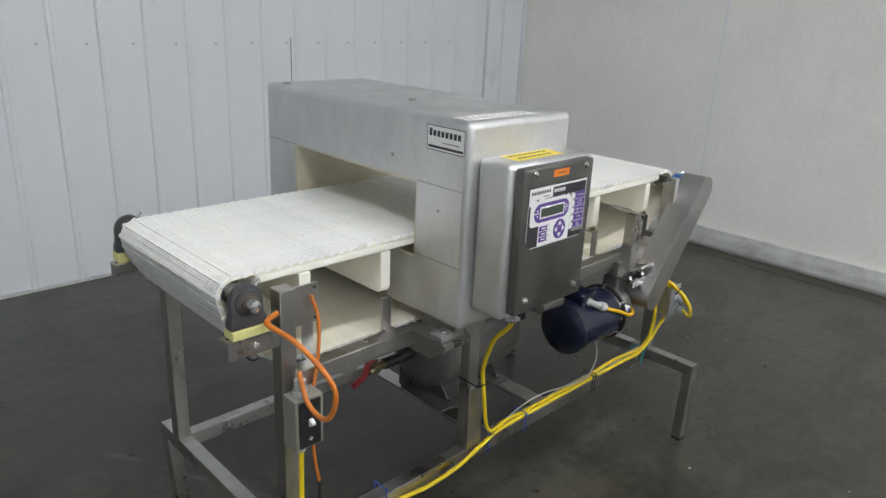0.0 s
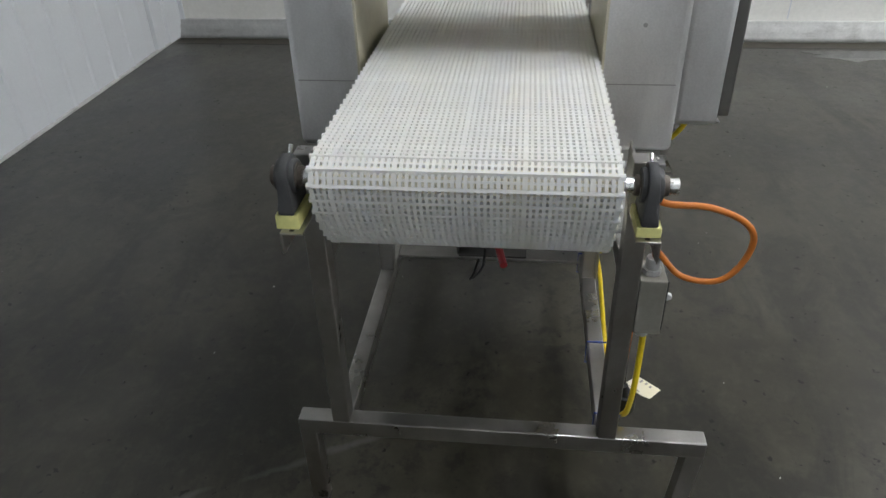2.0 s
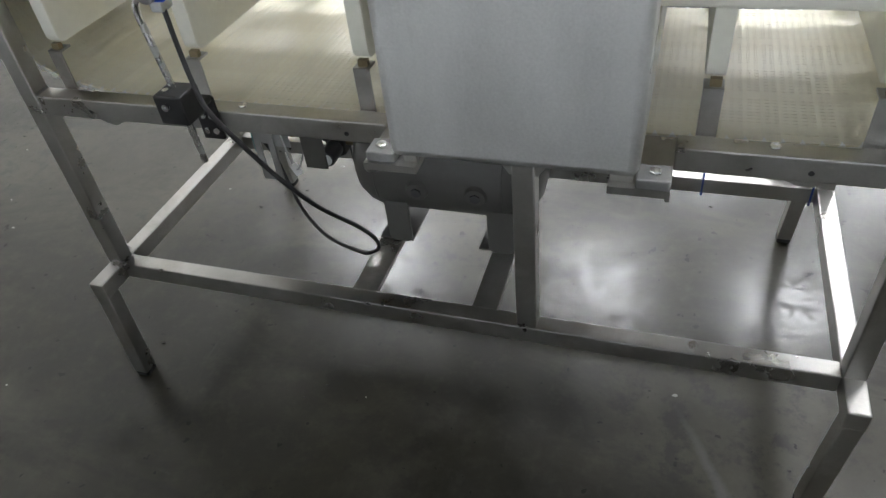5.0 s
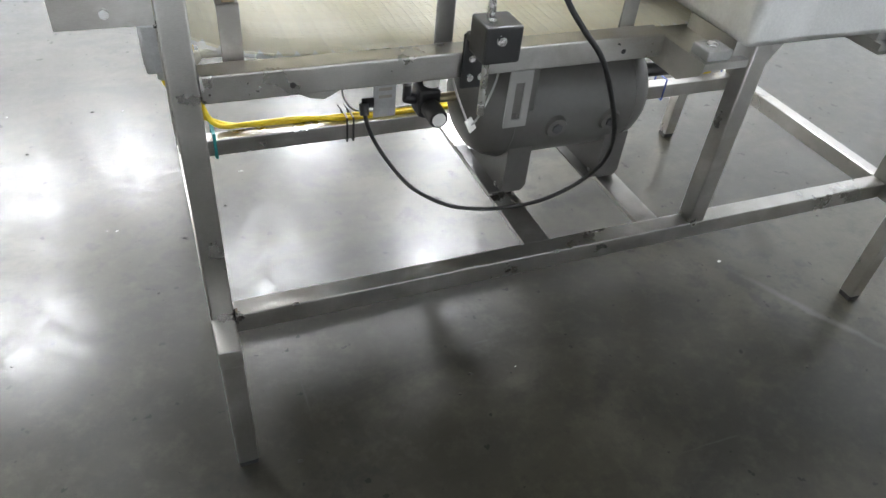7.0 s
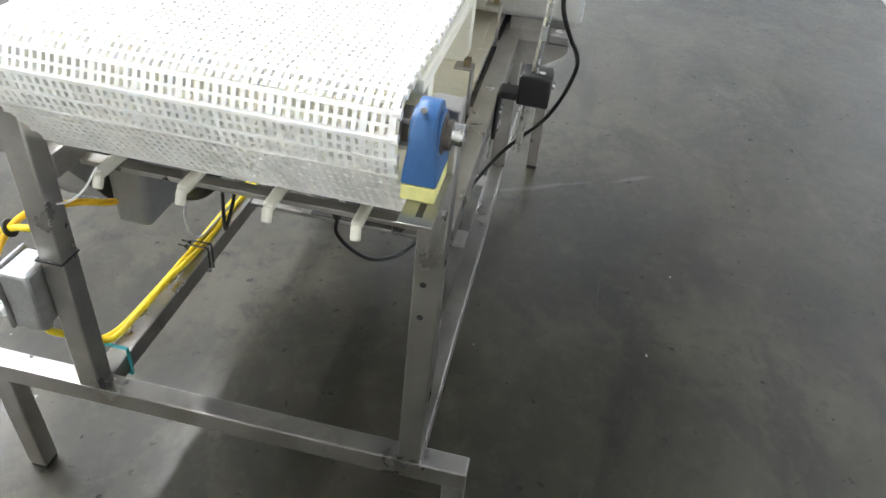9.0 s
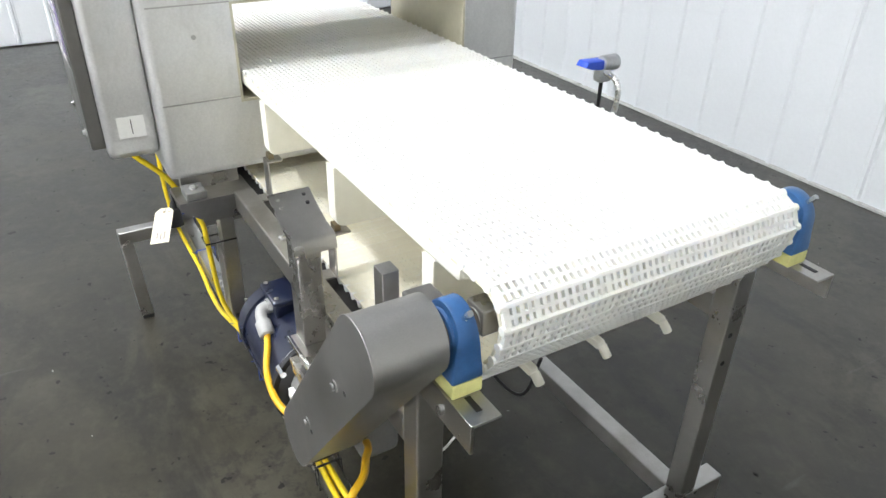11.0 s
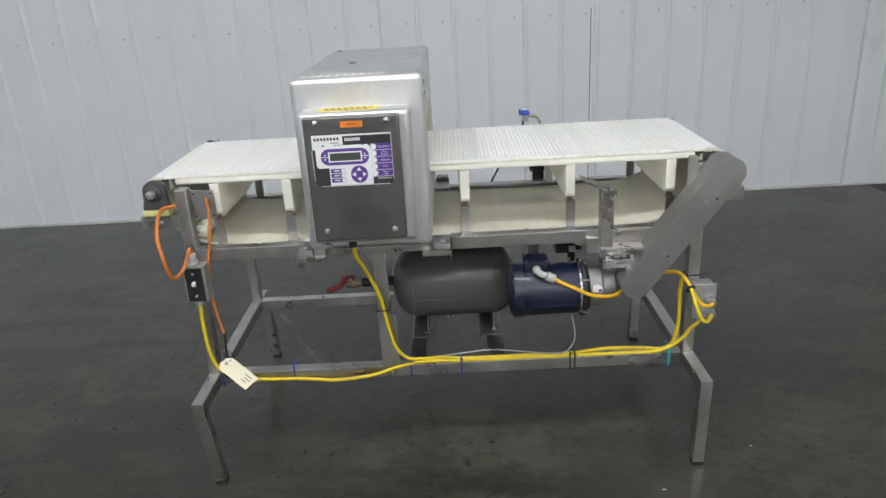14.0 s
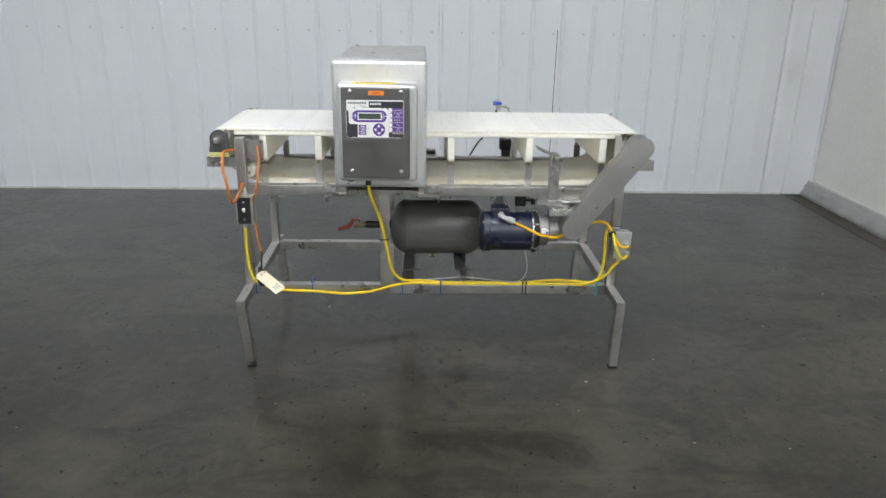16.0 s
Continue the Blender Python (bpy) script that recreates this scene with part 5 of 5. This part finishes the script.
cable([(-0.760, -0.2280, 0.858), (-0.79, -0.2360, 0.855), (-0.812, -0.2580, 0.853), (-0.80, -0.3250, 0.842), (-0.785, -0.3850, 0.81), (-0.769, -0.4120, 0.765), (-0.765, -0.4000, 0.71), (-0.765, -0.3670, 0.68), (-0.76, -0.3100, 0.685), (-0.752, -0.2720, 0.722), (-0.748, -0.2640, 0.728), (-0.748, -0.2680, 0.705)], M_ORANGE, "orange cable looping into the switch box", 0.0054)
cable([(-0.690, -0.2220, 0.870), (-0.684, -0.2380, 0.820), (-0.692, -0.2470, 0.745), (-0.709, -0.2500, 0.662), (-0.714, -0.2520, 0.585), (-0.708, -0.2520, 0.500), (-0.698, -0.2530, 0.440)], M_ORANGE, "orange cord hanging down the front post", 0.0040)
cable([(-0.698, -0.2530, 0.442), (-0.697, -0.2535, 0.425), (-0.699, -0.2545, 0.400), (-0.703, -0.2560, 0.345)], M_BLACK, "dark end of the orange cord at the plug", 0.0042)
cable([(-0.06, -0.2320, 0.3080), (0.06, -0.2140, 0.3110), (0.15, -0.2160, 0.3170), (0.28, -0.2280, 0.3060), (0.36, -0.2340, 0.3050), (0.392, -0.2360, 0.3350), (0.398, -0.2400, 0.380), (0.388, -0.2350, 0.440)], M_WIRE, "thin grey wire rising from the rail to the motor", 0.0022, "wire")
cable([(0.312, 0.414, 0.930), (0.306, 0.420, 0.875), (0.285, 0.440, 0.825), (0.262, 0.456, 0.791), (0.226, 0.461, 0.749), (0.182, 0.448, 0.675), (0.140, 0.420, 0.598), (0.100, 0.370, 0.520), (0.090, 0.335, 0.465), (0.106, 0.300, 0.408), (0.150, 0.270, 0.362), (0.200, 0.220, 0.318), (0.255, 0.196, 0.310), (0.305, 0.175, 0.316), (0.362, 0.140, 0.342), (0.403, 0.108, 0.390), (0.432, 0.088, 0.445), (0.446, 0.096, 0.493)], M_BLACK, "thin black cable hanging in a loop behind the frame", 0.0040)
cable([(-0.715, 0.04, 0.672), (-0.700, 0.05, 0.630), (-0.684, 0.058, 0.606), (-0.672, 0.05, 0.604), (-0.664, 0.035, 0.625), (-0.660, 0.03, 0.672)], M_BLACK, "short black leads hanging under the belt", 0.0025)
cable([(0.555, -0.03, 0.672), (0.600, -0.02, 0.610), (0.648, -0.01, 0.590), (0.676, 0.0, 0.605), (0.690, 0.01, 0.675)], M_BLACK, "thin black lead hanging between the return guides", 0.0028)
cable([(0.335, 0.1900, 0.665), (0.325, 0.2050, 0.60), (0.306, 0.2200, 0.545), (0.293, 0.2250, 0.522), (0.276, 0.2260, 0.545), (0.255, 0.2250, 0.60), (0.245, 0.2200, 0.665)], M_WIRE, "thin grey leads with a connector under the rail", 0.0020, "wire")
cable([(0.25, -0.17, 0.690), (0.285, -0.15, 0.668), (0.34, -0.12, 0.676), (0.40, -0.12, 0.678), (0.43, -0.115, 0.664)], M_BLACK, "thin black lead to the solenoid", 0.002, "wire")
flag = thing("wire_flag", (0.293, 0.225, 0.52), "small white connector on thin grey leads", "connector")
flag_paper = bm_box(-0.008, 0.008, -0.002, 0.002, -0.013, 0.013, 0.001)
bmesh.ops.transform(flag_paper, matrix=pose(0.293, 0.225, 0.522, 10, 25, 20), verts=flag_paper.verts)
part("connector_body", flag_paper, M_WHITE, flag)
plug_boot = thing("cord_plug", (-0.70, -0.2550, 0.30), "black rubber cord plug lying at the rail", "plug")
part("plug_body", bm_cyl((-0.703, -0.2620, 0.352), (-0.690, -0.2620, 0.300), 0.021, 18, r2=0.025, bev=0.004), M_RUBBER, plug_boot)
part("plug_neck", bm_cyl((-0.704, -0.2600, 0.350), (-0.706, -0.2550, 0.375), 0.012, 14, r2=0.008), M_RUBBER, plug_boot)


def tie(x, m, label, y0=-0.2460, y1=-0.2000, z0=ZL - TH - 0.002, z1=0.309, w=0.0022):
    """A strap round the rail and the cables on it."""
    t = 0.0014
    strap = bm_join(bm_box(x - w, x + w, y0 - t, y0, z0, z1), bm_box(x - w, x + w, y1, y1 + t, z0, z1), bm_box(x - w, x + w, y0 - t, y1 + t, z1, z1 + t), bm_box(x - w, x + w, y0 - t, y1 + t, z0 - t, z0))
    ob = thing("cable_tie", (x, -0.223, z0), label, "cable tie", "ties on the lower rail")
    part("strap", strap, m, ob)
    part("tie_head", bm_box(x - 0.0035, x + 0.0035, y0 - 0.004, y0, z1 - 0.007, z1 - 0.001, 0.0006), m, ob)
    part("tie_tail", bm_tube([(x, y0 - 0.003, z1 - 0.004), (x + 0.003, y0 - 0.010, z1 - 0.002), (x + 0.006, y0 - 0.015, z1 + 0.003)], 0.0012, 5, 4), m, ob)


for x in (-0.498, -0.123, 0.038):
    tie(x, M_TIE_B, "blue plastic cable tie round rail and cables")
for x in (0.383, 0.398):
    tie(x, M_BLACK, "black plastic cable tie round rail and cables")
tie(0.696, M_TIE_T, "teal plastic cable tie round rail and cables", w=0.0035)
tie(-0.730, M_TIE_B, "blue plastic cable tie at the frame corner", z1=0.315)
post_tie = thing("cable_tie", (-0.195, -0.224, 0.50), "black cable tie round the middle post", "cable tie")
part("strap", bm_join(bm_box(-0.2155, -0.174, -0.2760, -0.2745, 0.500, 0.504), bm_box(-0.2160, -0.2145, -0.2755, -0.2040, 0.500, 0.504), bm_box(-0.2155, -0.1745, -0.2048, -0.2035, 0.500, 0.504), bm_box(-0.1755, -0.1740, -0.2755, -0.2040, 0.500, 0.504)), M_BLACK, post_tie)

loop_tie = thing("cable_tie", (0.718, -0.333, 0.549), "black cable tie round the cable loops", "cable tie")
part("strap", bm_cyl((0.7175, -0.3290, 0.5525), (0.7185, -0.3330, 0.5505), 0.0150, 14, bev=0.0008), M_BLACK, loop_tie)
cable([(0.738, -0.140, 0.712), (0.748, -0.158, 0.680), (0.752, -0.182, 0.657), (0.754, -0.203, 0.648)], M_WHITE, "thin white wire hanging at the front post", 0.0016, "wire")

# ---- manila tag on the corner ----
tag = thing("paper_tag", (-0.66, -0.285, 0.25), "cream manila paper tag tied at the frame corner", "tag")
along, across = Vector((0.091, -0.044, -0.058)).normalized(), Vector((0.026, 0.051, 0.014))
face = across.cross(along).normalized()
tm = Matrix.Translation(Vector((-0.696, -0.286, 0.351)) + 0.046 * along) @ Matrix((along, face, along.cross(face))).transposed().to_4x4()
card = bm_prism([(-0.060, 0.014), (-0.060, -0.014), (-0.047, -0.0285), (0.060, -0.0285), (0.060, 0.0285), (-0.047, 0.0285)], "y", -0.0005, 0.0005)
bmesh.ops.transform(card, matrix=tm, verts=card.verts)
card = part("card", card, M_MANILA, tag)
hole = bm_cyl((-0.046, -0.0009, 0.0), (-0.046, 0.0009, 0.0), 0.0045, 14)
bmesh.ops.transform(hole, matrix=tm, verts=hole.verts)
part("eyelet", hole, M_BRASS, card)
for k, (a, b, z) in enumerate(((0.022, 0.048, 0.012), (0.028, 0.050, 0.001), (0.024, 0.044, -0.010))):
    bar = bm_box(a, b, -0.0011, 0.0011, z - 0.0022, z + 0.0022)
    bmesh.ops.transform(bar, matrix=tm, verts=bar.verts)
    part("faded_line", bar, M_PENCIL, card)
part("string", bm_tube([(-0.692, -0.286, 0.349), (-0.700, -0.280, 0.358), (-0.706, -0.268, 0.350)], 0.0012, 6, 4), M_WIRE, tag)

# ---- crumbs and chips on the concrete ----
random.seed(7)
verts, faces = [], []
for _ in range(420):
    x, y, s = random.uniform(-2.6, 2.6), random.uniform(-3.2, 2.2), random.choice((0.003, 0.004, 0.005, 0.007, 0.010))
    n, a = len(verts), random.uniform(0, 3.1)
    for k in range(5):
        r = s * random.uniform(0.5, 1.0)
        verts.append((x + r * math.cos(a + k * 1.257), y + 0.6 * r * math.sin(a + k * 1.257), ZG))
    verts.append((x, y, ZG + s * 0.35))
    faces += [(n + k, n + (k + 1) % 5, n + 5) for k in range(5)]
me = bpy.data.meshes.new("floor_crumbs")
me.from_pydata(verts, [], faces)


def crumb_material():
    m, nt, p = nodes_of("crumbs")
    g = add(nt, "ShaderNodeNewGeometry")
    r = add(nt, "ShaderNodeValToRGB")
    r.color_ramp.interpolation = "CONSTANT"
    r.color_ramp.elements[0].color = (0.02, 0.018, 0.016, 1)
    r.color_ramp.elements[1].position, r.color_ramp.elements[1].color = 0.86, (0.42, 0.41, 0.38, 1)
    nt.links.new(g.outputs["Random Per Island"], r.inputs["Fac"])
    nt.links.new(r.outputs["Color"], p.inputs["Base Color"])
    p.inputs["Roughness"].default_value = 0.8
    return m


me.materials.append(crumb_material())
tagged(new("floor_crumbs", me), "small dark and pale crumbs on the concrete", "debris", kind="stuff")
